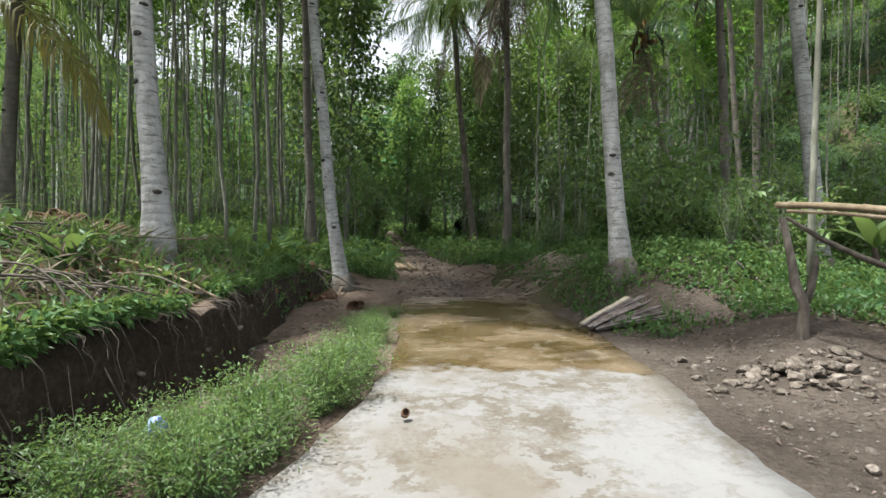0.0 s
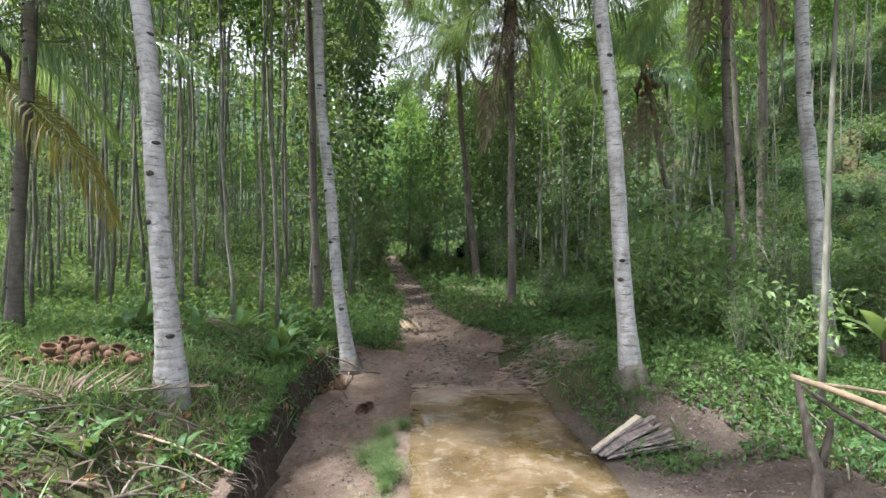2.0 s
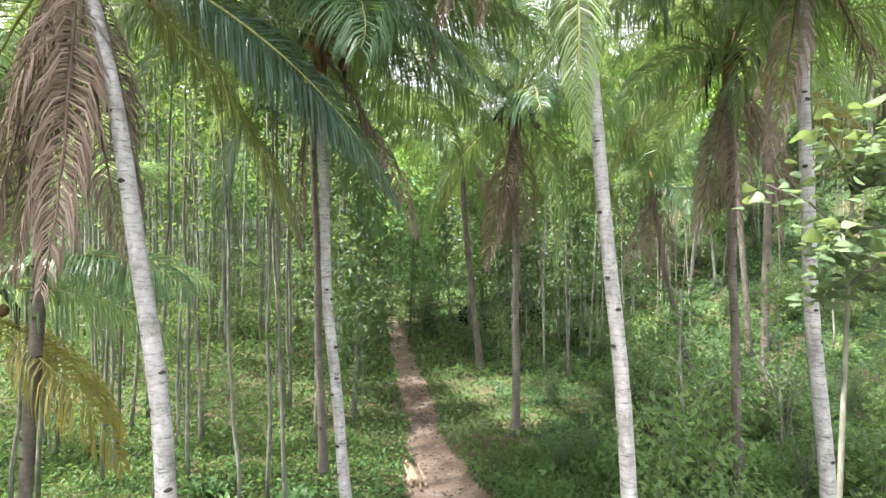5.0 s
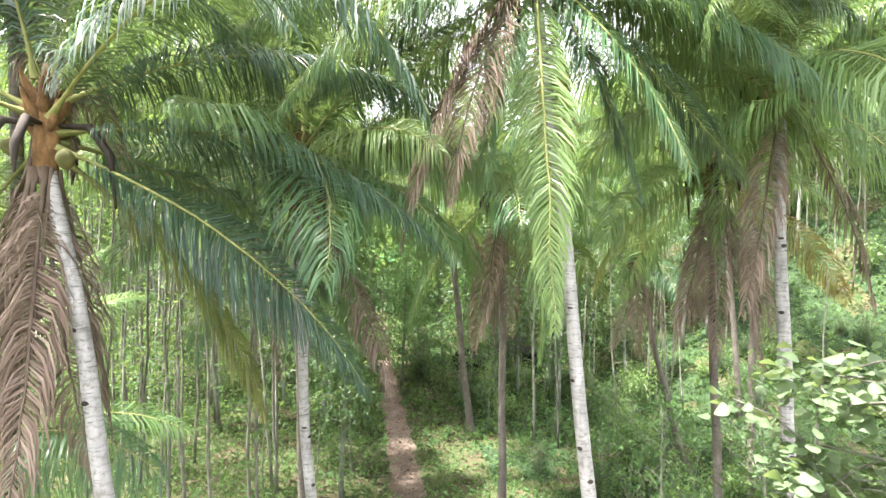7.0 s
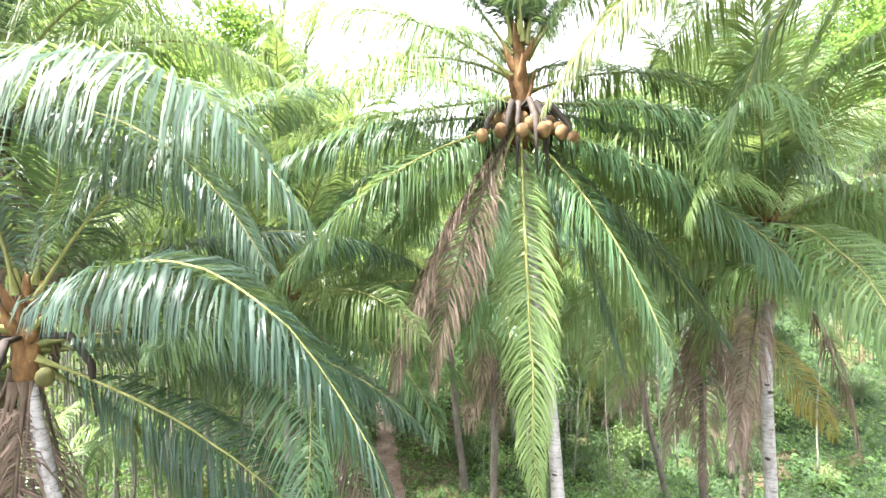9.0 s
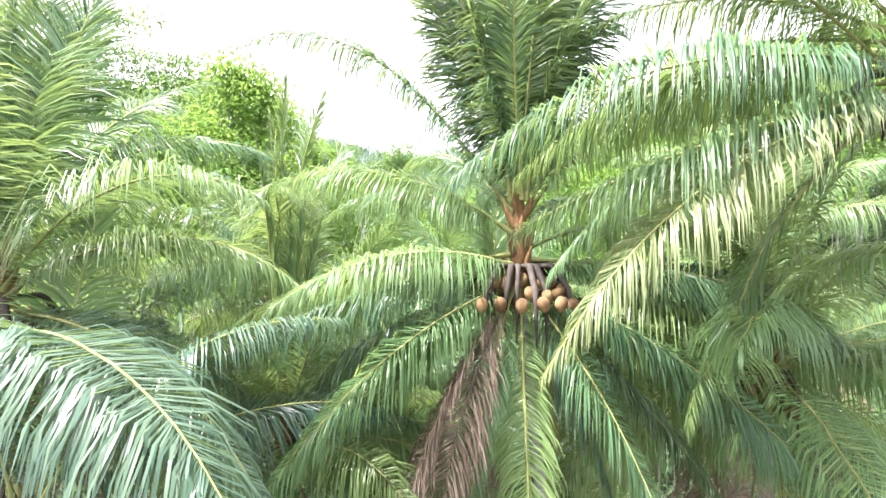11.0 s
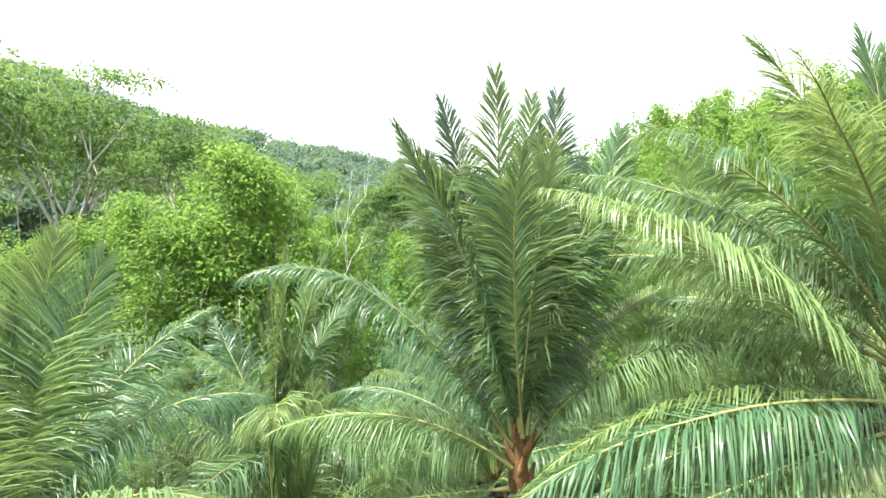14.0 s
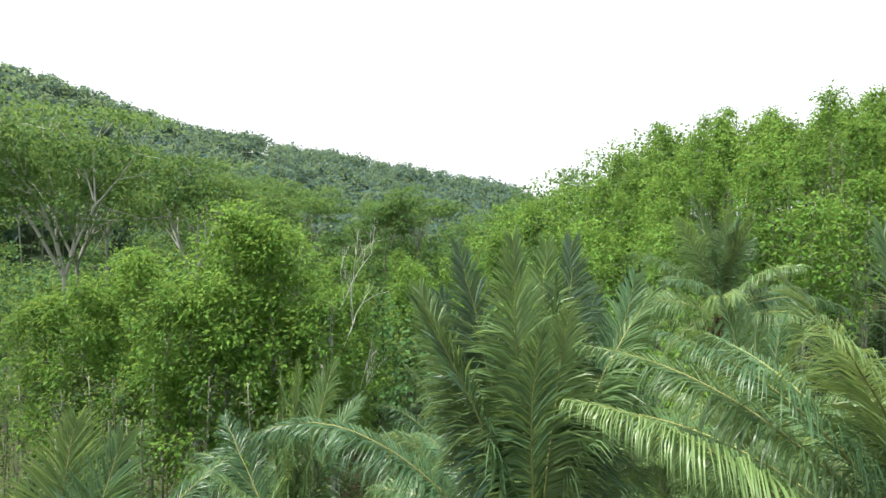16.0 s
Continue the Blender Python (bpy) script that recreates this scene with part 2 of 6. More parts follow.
def leaves(rng, centres, length, width, droop=0.3, out=None, spread=1.0, cup=0.18):
    """Leaf blades of two triangles each, folded along the midrib; out: preferred directions."""
    n = len(centres)
    d = rng.normal(size=(n, 3)) * spread
    if out is not None:
        d = d + out
    d[:, 2] -= droop
    d /= np.linalg.norm(d, axis=1, keepdims=True) + 1e-9
    s = np.cross(d, rng.normal(size=(n, 3)) * 0.6 + np.array((0, 0, 1.0)))
    s /= np.linalg.norm(s, axis=1, keepdims=True) + 1e-9
    nrm = np.cross(s, d)
    L = (length * rng.uniform(0.65, 1.25, n))[:, None]
    W = L * (width / length) * 0.5
    base = centres
    tip = base + d * L + np.array((0, 0, -1.0)) * L * 0.12
    ml = base + d * L * 0.45 + s * W + nrm * W * cup * 2
    mr = base + d * L * 0.45 - s * W + nrm * W * cup * 2
    v = np.stack([base, ml, tip, mr], 1).reshape(-1, 3)
    q = np.arange(n)[:, None] * 4
    f = np.vstack([q + [0, 1, 2], q + [0, 2, 3]])
    return v, f


def part(name, data, parent, label="", m=None):
    ob = new(name, data)
    ob.parent = parent
    if m is not None:
        ob.matrix_basis = m
    if label:
        ob["label"] = label
    return ob


def smooth(a, b, x):
    q = np.clip((x - a) / (b - a), 0, 1)
    return q * q * (3 - 2 * q)


# ---------------------------------------------------------------- ground
def lattice(x, y, size, seed):
    """Smooth value noise on the plan, -1 to 1."""
    x, y = np.asarray(x, float) / size + 57.3, np.asarray(y, float) / size + 31.7
    i, j = np.floor(x), np.floor(y)
    u, w = x - i, y - j
    u, w = u * u * (3 - 2 * u), w * w * (3 - 2 * w)

    def h(p, q):
        k = np.sin(p * 127.1 + q * 311.7 + seed * 74.7) * 43758.5453
        return (k - np.floor(k)) * 2 - 1
    return (h(i, j) * (1 - u) + h(i + 1, j) * u) * (1 - w) + (h(i, j + 1) * (1 - u) + h(i + 1, j + 1) * u) * w


def valley(y):
    """The line of the path through the trees."""
    return np.interp(y, [-60, 5, 12, 17, 25, 32, 60, 120, 400], [0.2, 0.2, 0.1, -0.9, -2.1, -3.4, -10, -22, -70])


def base_height(y):
    return np.interp(y, [-60, 0, 2.5, 5, 9.4, 12.4, 17, 25, 30, 45, 70, 100, 200, 500], [-1.0, 0.0, 0.03, 0.08, 0.34, 0.52, 1.0, 1.45, 1.8, 3.5, 6, 9, 14, 20])


def bank_lip(y):
    """The ragged upper line of the cut bank."""
    return -2.05 - 0.35 * smooth(4, 8, y) + 0.12 * lattice(y * 0, y, 1.1, 3) + 0.04 * lattice(y * 0, y, 0.4, 4)


def ground_height(x, y):
    x, y = np.asarray(x, float), np.asarray(y, float)
    d = x - valley(y)
    z = base_height(y)
    # bank on the left, cut steeply beside the road
    near = 1 - smooth(9.5, 13.0, y)
    lip = bank_lip(y)
    cut = smooth(0.0, 0.16, lip - x)
    bank = (0.72 + 0.07 * lattice(x, y, 0.6, 5)) * cut + 0.53 * smooth(0.2, 1.6, lip - x) + 0.25 * smooth(1.5, 6, lip - x)
    far_bank = 0.45 * smooth(1.2, 3.2, -d) + 0.5 * smooth(3, 9, -d)
    z = z + near * bank * (1 - 0.25 * smooth(6, 10, y)) + (1 - near) * far_bank
    # low mound on the right, with the palm on it
    rise = (1 - smooth(4.3, 6.0, x)) * smooth(2.2, 3.2, x + 0.35 * (y - 7.4)) * smooth(6.5, 8.0, y) * (1 - smooth(11, 16, y))
    z = z + 0.55 * rise + 0.40 * smooth(2.7, 4.3, x) * smooth(3.8, 5.6, y) * (1 - smooth(12, 18, y))
    # hillside on the right
    z = z + 21.5 * smooth(8, 54, d) * smooth(14, 36, y) * (1 - smooth(85, 170, y))
    # long ridge on the left, and the slope behind the valley
    r = np.hypot(x, y)
    u = np.clip(x / np.maximum(y, 1.0), -1.6, 1.2)
    top = np.clip(44 + 52 * (np.clip(0.09 - u, -0.3, 2) / 0.96), 20, 110) + 4 * lattice(x, y, 45, 8)
    z = z + top * smooth(90, 380, r) * smooth(-20, 60, y) * (1 - smooth(0.08, 0.5, u))
    # small unevenness away from the road
    off = smooth(1.6, 2.2, np.abs(x - 0.25)) + smooth(11, 13, y)
    z = z + np.clip(off, 0, 1) * (0.05 * lattice(x, y, 0.9, 1) + 0.025 * lattice(x, y, 0.33, 2) + 0.4 * lattice(x, y, 14, 6) * smooth(14, 40, y))
    return z


def ground_material():
    m, t, b = mat("earth", 0.95, 0.15)
    n1 = noise_tex(t, 1.3, 6.0, 0.6, world_space=True)
    n2 = noise_tex(t, 14.0, 5.0, 0.7, world_space=True)
    f = math_n(t, "ADD", math_n(t, "MULTIPLY", n1, 0.55), math_n(t, "MULTIPLY", n2, 0.45))
    col = ramp(t, f, [(0.3, (0.028, 0.021, 0.014)), (0.5, (0.064, 0.048, 0.033)), (0.68, (0.12, 0.092, 0.064))])
    # moss and fine weeds in patches
    g = noise_tex(t, 0.55, 5.0, 0.65, world_space=True)
    col = mixc(t, ramp(t, g, [(0.38, (0.1, 0.1, 0.1)), (0.54, (0.75, 0.75, 0.75))]), col, (0.036, 0.055, 0.018))
    t.links.new(col, b.inputs["Base Color"])
    bump(t, b, n2, 0.6, 0.03)
    return m


def path_material():
    m, t, b = mat("bare_soil", 0.9, 0.2)
    n1 = noise_tex(t, 0.9, 5.0, 0.6, world_space=True)
    n2 = noise_tex(t, 11.0, 6.0, 0.7, world_space=True)
    f = math_n(t, "ADD", math_n(t, "MULTIPLY", n1, 0.6), math_n(t, "MULTIPLY", n2, 0.4))
    col = ramp(t, f, [(0.32, (0.045, 0.033, 0.024)), (0.5, (0.115, 0.087, 0.066)), (0.66, (0.205, 0.165, 0.132))])
    t.links.new(col, b.inputs["Base Color"])
    bump(t, b, n2, 1.0, 0.05)
    return m


def plain_earth(name, a, c, e):
    m, t, b = mat(name, 0.95, 0.15)
    n1 = noise_tex(t, 1.1, 6.0, 0.65, world_space=True)
    n2 = noise_tex(t, 18.0, 6.0, 0.75, world_space=True)
    f = math_n(t, "ADD", math_n(t, "MULTIPLY", n1, 0.5), math_n(t, "MULTIPLY", n2, 0.5))
    t.links.new(ramp(t, f, [(0.34, a), (0.5, c), (0.66, e)]), b.inputs["Base Color"])
    bump(t, b, math_n(t, "ADD", n2, noise_tex(t, 5.0, 5.0, 0.7, world_space=True)), 1.0, 0.07)
    return m


EARTH, SOIL = ground_material(), path_material()
CUT = plain_earth("cut_dark_soil", (0.016, 0.012, 0.009), (0.042, 0.032, 0.023), (0.095, 0.073, 0.053))
FLOOR = plain_earth("mossy_forest_floor", (0.016, 0.03, 0.014), (0.03, 0.055, 0.024), (0.05, 0.085, 0.034))
MUD = plain_earth("gravelly_mud", (0.042, 0.034, 0.027), (0.098, 0.081, 0.065), (0.175, 0.150, 0.124))


def road_span(y):
    """Left and right side of the hard road."""
    return (np.interp(y, [-6, 2, 3.5, 5, 7, 9.4, 12, 14], [-1.4, -1.30, -0.96, -0.74, -0.80, -0.98, -1.05, -0.9]),
            np.interp(y, [-6, 2, 5, 7, 9.4, 12, 14], [2.05, 2.03, 2.24, 2.1, 1.75, 1.0, 0.7]))


def path_band(x, y):
    """1 on trodden soil, 0 off it."""
    a, c = road_span(y)
    mid, wide = valley(y), np.interp(y, [0, 10, 13, 17, 26, 34], [1.2, 1.2, 1.05, 0.68, 0.62, 0.5])
    on_path = 1 - smooth(0.75, 1.15, np.abs(x - mid) / wide + 0.26 * lattice(x, y, 0.6, 12) + 0.22 * lattice(x, y, 1.7, 13))
    shoulder = (x > -2.35) * (x < 6.0) * (1 - smooth(7.6 - 0.62 * np.clip(x, 0, 9), 8.5 - 0.62 * np.clip(x, 0, 9), y + 0.35 * lattice(x, y, 0.7, 33)))
    strip = (x > bank_lip(y) + 0.02) * (x < 0.2) * (1 - smooth(11.2, 12.6, y + 0.5 * lattice(x, y, 0.6, 34)))
    return np.clip(strip + np.where(y > 9, on_path * (1 - smooth(33, 36, y)), 0) + shoulder, 0, 1)


def build_ground():
    fine_x = np.concatenate([np.arange(-12, -3.5, 0.25), np.arange(-3.5, 4.0, 0.085), np.arange(4.0, 13, 0.25)])
    fine_y = np.concatenate([np.arange(-6, 1, 0.4), np.arange(1, 14, 0.09), np.arange(14, 36, 0.28)])
    xs = np.concatenate([-np.geomspace(900, 12.5, 70), fine_x, np.geomspace(13.2, 900, 70)])
    ys = np.concatenate([-np.geomspace(900, 7, 20), fine_y, np.geomspace(36.5, 1500, 90)])
    X, Y = np.meshgrid(xs, ys)
    Z = ground_height(X, Y)
    v = np.stack([X, Y, Z], -1).reshape(-1, 3)
    n, k = len(xs), len(ys)
    i, j = np.meshgrid(np.arange(k - 1), np.arange(n - 1), indexing="ij")
    f = np.stack([i * n + j, i * n + j + 1, (i + 1) * n + j + 1, (i + 1) * n + j], -1).reshape(-1, 4)
    c = v[f].mean(1)
    fm = (path_band(c[:, 0], c[:, 1]) > 0.5).astype(int)
    fm[(fm == 1) & (c[:, 1] < 8.6) & (c[:, 0] > 0)] = 3
    fm[(fm == 0) & (c[:, 0] > 1.7) & (c[:, 0] < 6.5) & (c[:, 1] > 1) & (c[:, 1] < 8.4)] = 3
    fm[c[:, 1] > 52] = 4
    fm[(c[:, 0] - valley(c[:, 1]) > 3.5) & (c[:, 1] > 15) & (lattice(c[:, 0], c[:, 1], 1.1, 55) > -0.35)] = 4
    q = v[f]
    nz = np.cross(q[:, 2] - q[:, 0], q[:, 3] - q[:, 1])
    steep = np.abs(nz[:, 2]) < 0.80 * np.linalg.norm(nz, axis=1)
    fm[steep & (c[:, 0] < -1.6) & (c[:, 0] > -3.6) & (c[:, 1] < 13) & (c[:, 1] > -7)] = 2
    ob = new("ground", mesh_np("ground", v, f, [EARTH, SOIL, CUT, MUD, FLOOR], fm, True))
    tagged(ob, "dark forest soil with a trodden path and hillsides", "ground", kind="structure")


build_ground()


def road_material():
    m, t, b = mat("concrete", 0.8, 0.35)
    n1 = noise_tex(t, 1.1, 5.0, 0.6, world_space=True)
    n2 = noise_tex(t, 30.0, 4.0, 0.7, world_space=True)
    n4 = noise_tex(t, 5.0, 12.0, 0.68, world_space=True)
    f = math_n(t, "ADD", math_n(t, "MULTIPLY", n1, 0.75), math_n(t, "MULTIPLY", n2, 0.25))
    dry = ramp(t, f, [(0.38, (0.075, 0.064, 0.048)), (0.46, (0.115, 0.104, 0.085)), (0.54, (0.155, 0.153, 0.145)), (0.68, (0.195, 0.197, 0.192))])
    # worn crust, chips and brown stains
    dry = mixc(t, ramp(t, n4, [(0.50, (0, 0, 0)), (0.53, (0.65, 0.65, 0.65))]), dry, (0.190, 0.192, 0.187))
    dry = mixc(t, ramp(t, n4, [(0.36, (0.7, 0.7, 0.7)), (0.42, (0, 0, 0))]), dry, (0.085, 0.07, 0.048))
    broad = noise_tex(t, 0.55, 4.0, 0.55, world_space=True)
    dry = mixc(t, ramp(t, broad, [(0.50, (0, 0, 0)), (0.60, (0.75, 0.75, 0.75))]), dry, (0.115, 0.096, 0.070))
    mud = ramp(t, f, [(0.36, (0.040, 0.028, 0.011)), (0.5, (0.080, 0.057, 0.026)), (0.66, (0.15, 0.118, 0.075))])
    # a film of muddy water further up the road
    g = t.nodes.new("ShaderNodeNewGeometry")
    sep = t.nodes.new("ShaderNodeSeparateXYZ")
    t.links.new(g.outputs["Position"], sep.inputs[0])
    edge = math_n(t, "ADD", sep.outputs["Y"], math_n(t, "MULTIPLY", math_n(t, "SUBTRACT", n1, 0.5), 2.2))
    wet = math_n(t, "MULTIPLY", math_n(t, "SUBTRACT", edge, 4.75), 6.0, True)
    mud = mixc(t, ramp(t, n4, [(0.54, (0, 0, 0)), (0.60, (0.5, 0.5, 0.5))]), mud, (0.17, 0.15, 0.11))
    back = math_n(t, "MULTIPLY", math_n(t, "SUBTRACT", edge, 8.7), 1.4, True)
    mud = mixc(t, back, mud, ramp(t, f, [(0.36, (0.075, 0.056, 0.040)), (0.5, (0.135, 0.102, 0.076)), (0.66, (0.21, 0.17, 0.135))]))
    col = mixc(t, wet, dry, mud)
    t.links.new(col, b.inputs["Base Color"])
    n3 = noise_tex(t, 0.9, 3.0, 0.5, (1.0, 2.2, 1.0), world_space=True)
    pool = math_n(t, "MULTIPLY", wet, ramp(t, n3, [(0.42, (0, 0, 0)), (0.52, (1, 1, 1))]))
    t.links.new(math_n(t, "SUBTRACT", 0.85, math_n(t, "MULTIPLY", pool, 0.72)), b.inputs["Roughness"])
    bump(t, b, math_n(t, "MULTIPLY", n2, math_n(t, "SUBTRACT", 1.0, pool)), 0.25, 0.01)
    return m


def build_road():
    rng = np.random.default_rng(3)
    ys = np.arange(-5.5, 12.6, 0.1)
    a, c = road_span(ys)
    a = a + 0.05 * lattice(ys, ys * 0, 0.5, 1) + 0.03 * lattice(ys, ys * 0, 0.17, 2)
    c = c + 0.06 * lattice(ys, ys * 0, 0.6, 3) + 0.04 * lattice(ys, ys * 0, 0.15, 4)
    k = 14
    s = np.linspace(0, 1, k)
    X = a[:, None] * (1 - s) + c[:, None] * s
    Y = np.repeat(ys[:, None], k, 1)
    Z = base_height(Y) + 0.055 - 0.14 * smooth(8.4, 12.0, Y + 0.8 * lattice(X, Y, 0.7, 9)) + 0.008 * lattice(X, Y, 0.8, 7)
    Z[:, 0] -= 0.12
    Z[:, -1] -= 0.12
    X[:, 0], X[:, -1] = X[:, 1] - 0.015, X[:, -2] + 0.02
    v = np.stack([X, Y, Z], -1).reshape(-1, 3)
    n = len(ys)
    i, j = np.meshgrid(np.arange(n - 1), np.arange(k - 1), indexing="ij")
    f = np.stack([i * k + j, i * k + j + 1, (i + 1) * k + j + 1, (i + 1) * k + j], -1).reshape(-1, 4)
    ob = new("road", mesh_np("road", v, f, [road_material()], None, True))
    tagged(ob, "pale concrete road, further up covered by brown muddy water", "road", kind="structure")


build_road()


# ---------------------------------------------------------------- palms
def frond_meshes(name, length, e0, e1, pairs, leaflet, hang, seed, leaf, rib, ragged=0.0, close=0.0, twist=0.0, bow=1.25):
    """One palm leaf that leaves its palm along +x: blade of single leaflets, and midrib.
    e0, e1: rise of the midrib at its foot and at its tip; hang: how far the leaflets fall; close: leaflets folded along the rib."""
    rng = np.random.default_rng(seed)
    n, pairs = 18, int(pairs)
    s = np.linspace(0, 1, n)
    e = np.radians(e0 + (e1 - e0) * s ** bow)
    side = np.cumsum(rng.normal(0, 0.012, n))
    step = length / (n - 1)
    P = np.zeros((n, 3))
    P[1:, 0] = np.cumsum(np.cos(e[:-1]) * step)
    P[1:, 2] = np.cumsum(np.sin(e[:-1]) * step)
    P[:, 1] = side * length * 0.35 * s
    rad = 0.026 * (1 - s) ** 0.8 + 0.004
    rad[0], rad[1] = 0.075, 0.034
    rv, rf = tube(P, rad, 4, cap=False)
    t0 = 0.075
    ss = np.repeat(np.linspace(t0, 0.995, pairs), 2)
    sg = np.tile([1.0, -1.0], pairs)
    if ragged:
        keep = rng.random(len(ss)) > ragged
        ss, sg = ss[keep], sg[keep]
    ss = np.clip(ss + rng.normal(0, 0.004, len(ss)), t0, 1)
    base = np.stack([np.interp(ss, s, P[:, q]) for q in range(3)], 1)
    el = np.interp(ss, s, e)
    tan = np.stack([np.cos(el), 0 * el, np.sin(el)], 1)
    up = np.stack([-np.sin(el), 0 * el, np.cos(el)], 1)
    phi = (twist * ss + 0.25 * np.sin(ss * 7 + seed))[:, None]
    side_way = np.array((0, 1.0, 0))[None] * np.cos(phi) + up * np.sin(phi)
    up = up * np.cos(phi) - np.array((0, 1.0, 0))[None] * np.sin(phi)
    lat = side_way * sg[:, None]
    prof = np.clip((0.45 + 1.0 * np.sin(np.pi * np.clip((ss - t0) / (1 - t0), 0, 1) ** 0.75)) * (1 - 0.25 * ss ** 4), 0.3, 2) * leaflet / 1.35
    prof = prof * rng.uniform(0.95, 1.22, len(ss))
    fwd = ((0.50 + 1.1 * ss ** 2.5 if e1 < 40 else 0.45 + 2.2 * ss ** 3) + close)[:, None]
    d1 = lat * (1.0 - 0.55 * close) + tan * fwd + up * (0.30 - 0.25 * hang) + rng.normal(0, 0.10, base.shape) + 0.14 * np.sin(ss * 31 + seed)[:, None] * tan
    d1 /= np.linalg.norm(d1, axis=1, keepdims=True)
    g = np.array((0, 0, -1.0))
    loose = (rng.uniform(0.6, 1.4, len(ss)) + 0.3 * np.sin(ss * 43 + 2 * seed + sg))[:, None]
    if e1 > 40:
        loose = loose * (1 - 0.85 * ss ** 2)[:, None]
    d2 = d1 * (1 - 0.45 * hang) + g * hang * loose
    d2 /= np.linalg.norm(d2, axis=1, keepdims=True)
    d3 = d2 * (1 - 0.5 * hang) + g * hang * (1.3 if e1 <= 40 else 1.1 * (1 - 0.85 * ss ** 2)[:, None])
    d3 /= np.linalg.norm(d3, axis=1, keepdims=True)
    L = prof[:, None]
    p1 = base + d1 * L * 0.34
    p2 = p1 + d2 * L * 0.36
    p3 = p2 + d3 * L * 0.30
    w = (0.0120 if e1 > 40 else 0.0098 if pairs < 175 else 0.0080) * (0.7 + 0.6 * prof / leaflet)[:, None] * (length / 4.5) ** 0.5
    wd = tan * 0.9 + up * 0.35
    wd = wd - (wd * d1).sum(1, keepdims=True) * d1
    wd /= np.linalg.norm(wd, axis=1, keepdims=True)
    # each leaflet is rolled about its own length, so that it catches the light in its own way
    roll = (rng.normal(0, 0.45, len(ss)) + 0.30 * sg)[:, None]
    wd = wd * np.cos(roll) + np.cross(d1, wd) * np.sin(roll)
    lv = np.stack([base - wd * w * 0.5, base + wd * w * 0.5, p1 + wd * w, p1 - wd * w, p2 + wd * w * 0.8, p2 - wd * w * 0.8, p3], 1).reshape(-1, 3)
    q = np.arange(len(ss))[:, None] * 7
    lf = np.vstack([q + [0, 1, 2], q + [0, 2, 3], q + [3, 2, 4], q + [3, 4, 5], q + [5, 4, 6]])
    return mesh_np(name, lv, lf, [leaf], None, True), mesh_np(name + "_rib", rv, rf, [rib], None, True)


# kinds of leaf, from the upright spear to the dry one that hangs
RISING = [
    ("spear", 4.6, 88, 83, 90, 0.8, 0.08, FROND, MIDRIB, 0.0, 0.9),
    ("upright", 5.1, 86, 71, 165, 1.2, 0.5, FROND, MIDRIB, 0.0, 0.1),
    ("erect", 4.8, 76, 36, 150, 1.15, 0.45, FROND, MIDRIB, 0.0, 0.1),
    ("arch", 5.0, 60, -16, 148, 1.3, 0.65, FROND, MIDRIB, 0.04, 0.0),
    ("level", 5.0, 34, -30, 148, 1.4, 0.85, FROND, MIDRIB, 0.05, 0.0),
    ("reach", 4.8, 22, -46, 120, 1.25, 0.8, FROND, MIDRIB, 0.05, 0.0),
    ("flat", 5.0, 14, -12, 148, 1.4, 0.9, FROND, MIDRIB, 0.05, 0.0),
]
FALLING = [
    ("droop", 4.8, 2, -62, 120, 1.3, 0.85, FROND, MIDRIB, 0.06, 0.0),
    ("hang", 4.6, -40, -84, 118, 1.05, 0.6, FROND, MIDRIB, 0.06, 0.0),
    ("yellow", 4.4, -20, -78, 110, 1.0, 0.85, FROND_YELLOW, MIDRIB, 0.15, 0.0),
    ("golden", 4.4, -32, -82, 130, 1.0, 0.85, FROND_GOLD, MIDRIB, 0.1, 0.0),
    ("dry", 4.4, -60, -80, 130, 0.8, 0.9, FROND_DEAD, MIDRIB_DEAD, 0.25, 0.0),
    ("skirt", 4.2, -80, -89, 140, 0.75, 0.9, FROND_DEAD, MIDRIB_DEAD, 0.2, 0.0),
]
SHAPES = RISING + FALLING
KINDS = {k: [frond_meshes("frond_" + k, ln, e0 + dq, e1 + 1.6 * dq, n, lf, hg, 20 * i + j + 1, leaf, rib, rg, cl, tw)
             for j, (dq, tw) in enumerate(((0, 0.35), (-4, -0.7), (4, 0.8)))]
         for i, (k, ln, e0, e1, n, lf, hg, leaf, rib, rg, cl) in enumerate(SHAPES)}
# the same kinds in the paler colour, for leaves that look sunlit
LIT = {k: [frond_meshes("frond_light_" + k, ln, e0 + dq, e1 + 1.6 * dq, n, lf, hg, 20 * i + j + 7, FROND_PALE_LIT, rib, rg, cl, tw)
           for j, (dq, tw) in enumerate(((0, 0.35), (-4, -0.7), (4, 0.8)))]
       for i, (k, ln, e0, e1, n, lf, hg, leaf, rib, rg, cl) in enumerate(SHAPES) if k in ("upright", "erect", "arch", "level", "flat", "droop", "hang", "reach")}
FALLEN = frond_meshes("frond_fallen", 4.2, 2, -1, 80, 0.8, 0.0, 18, FROND_DEAD, MIDRIB_DEAD, 0.3)


def nut_mesh(husk):
    bm = bmesh.new()
    bmesh.ops.create_icosphere(bm, subdivisions=2, radius=0.115)
    for v in bm.verts:
        v.co.z *= 1.25
        v.co.x *= 1 + 0.08 * math.sin(3 * math.atan2(v.co.y, v.co.x))
        if v.co.z < 0:
            v.co.xy *= 1 + v.co.z * 1.2
    for f in bm.faces:
        f.smooth = True
    me = bpy.data.meshes.new("coconut")
    bm.to_mesh(me)
    bm.free()
    me.materials.append(husk)
    return me


NUT_MESH, NUT_GREEN_MESH = nut_mesh(NUT), nut_mesh(NUT_GREEN)
SCAR_MESH = None


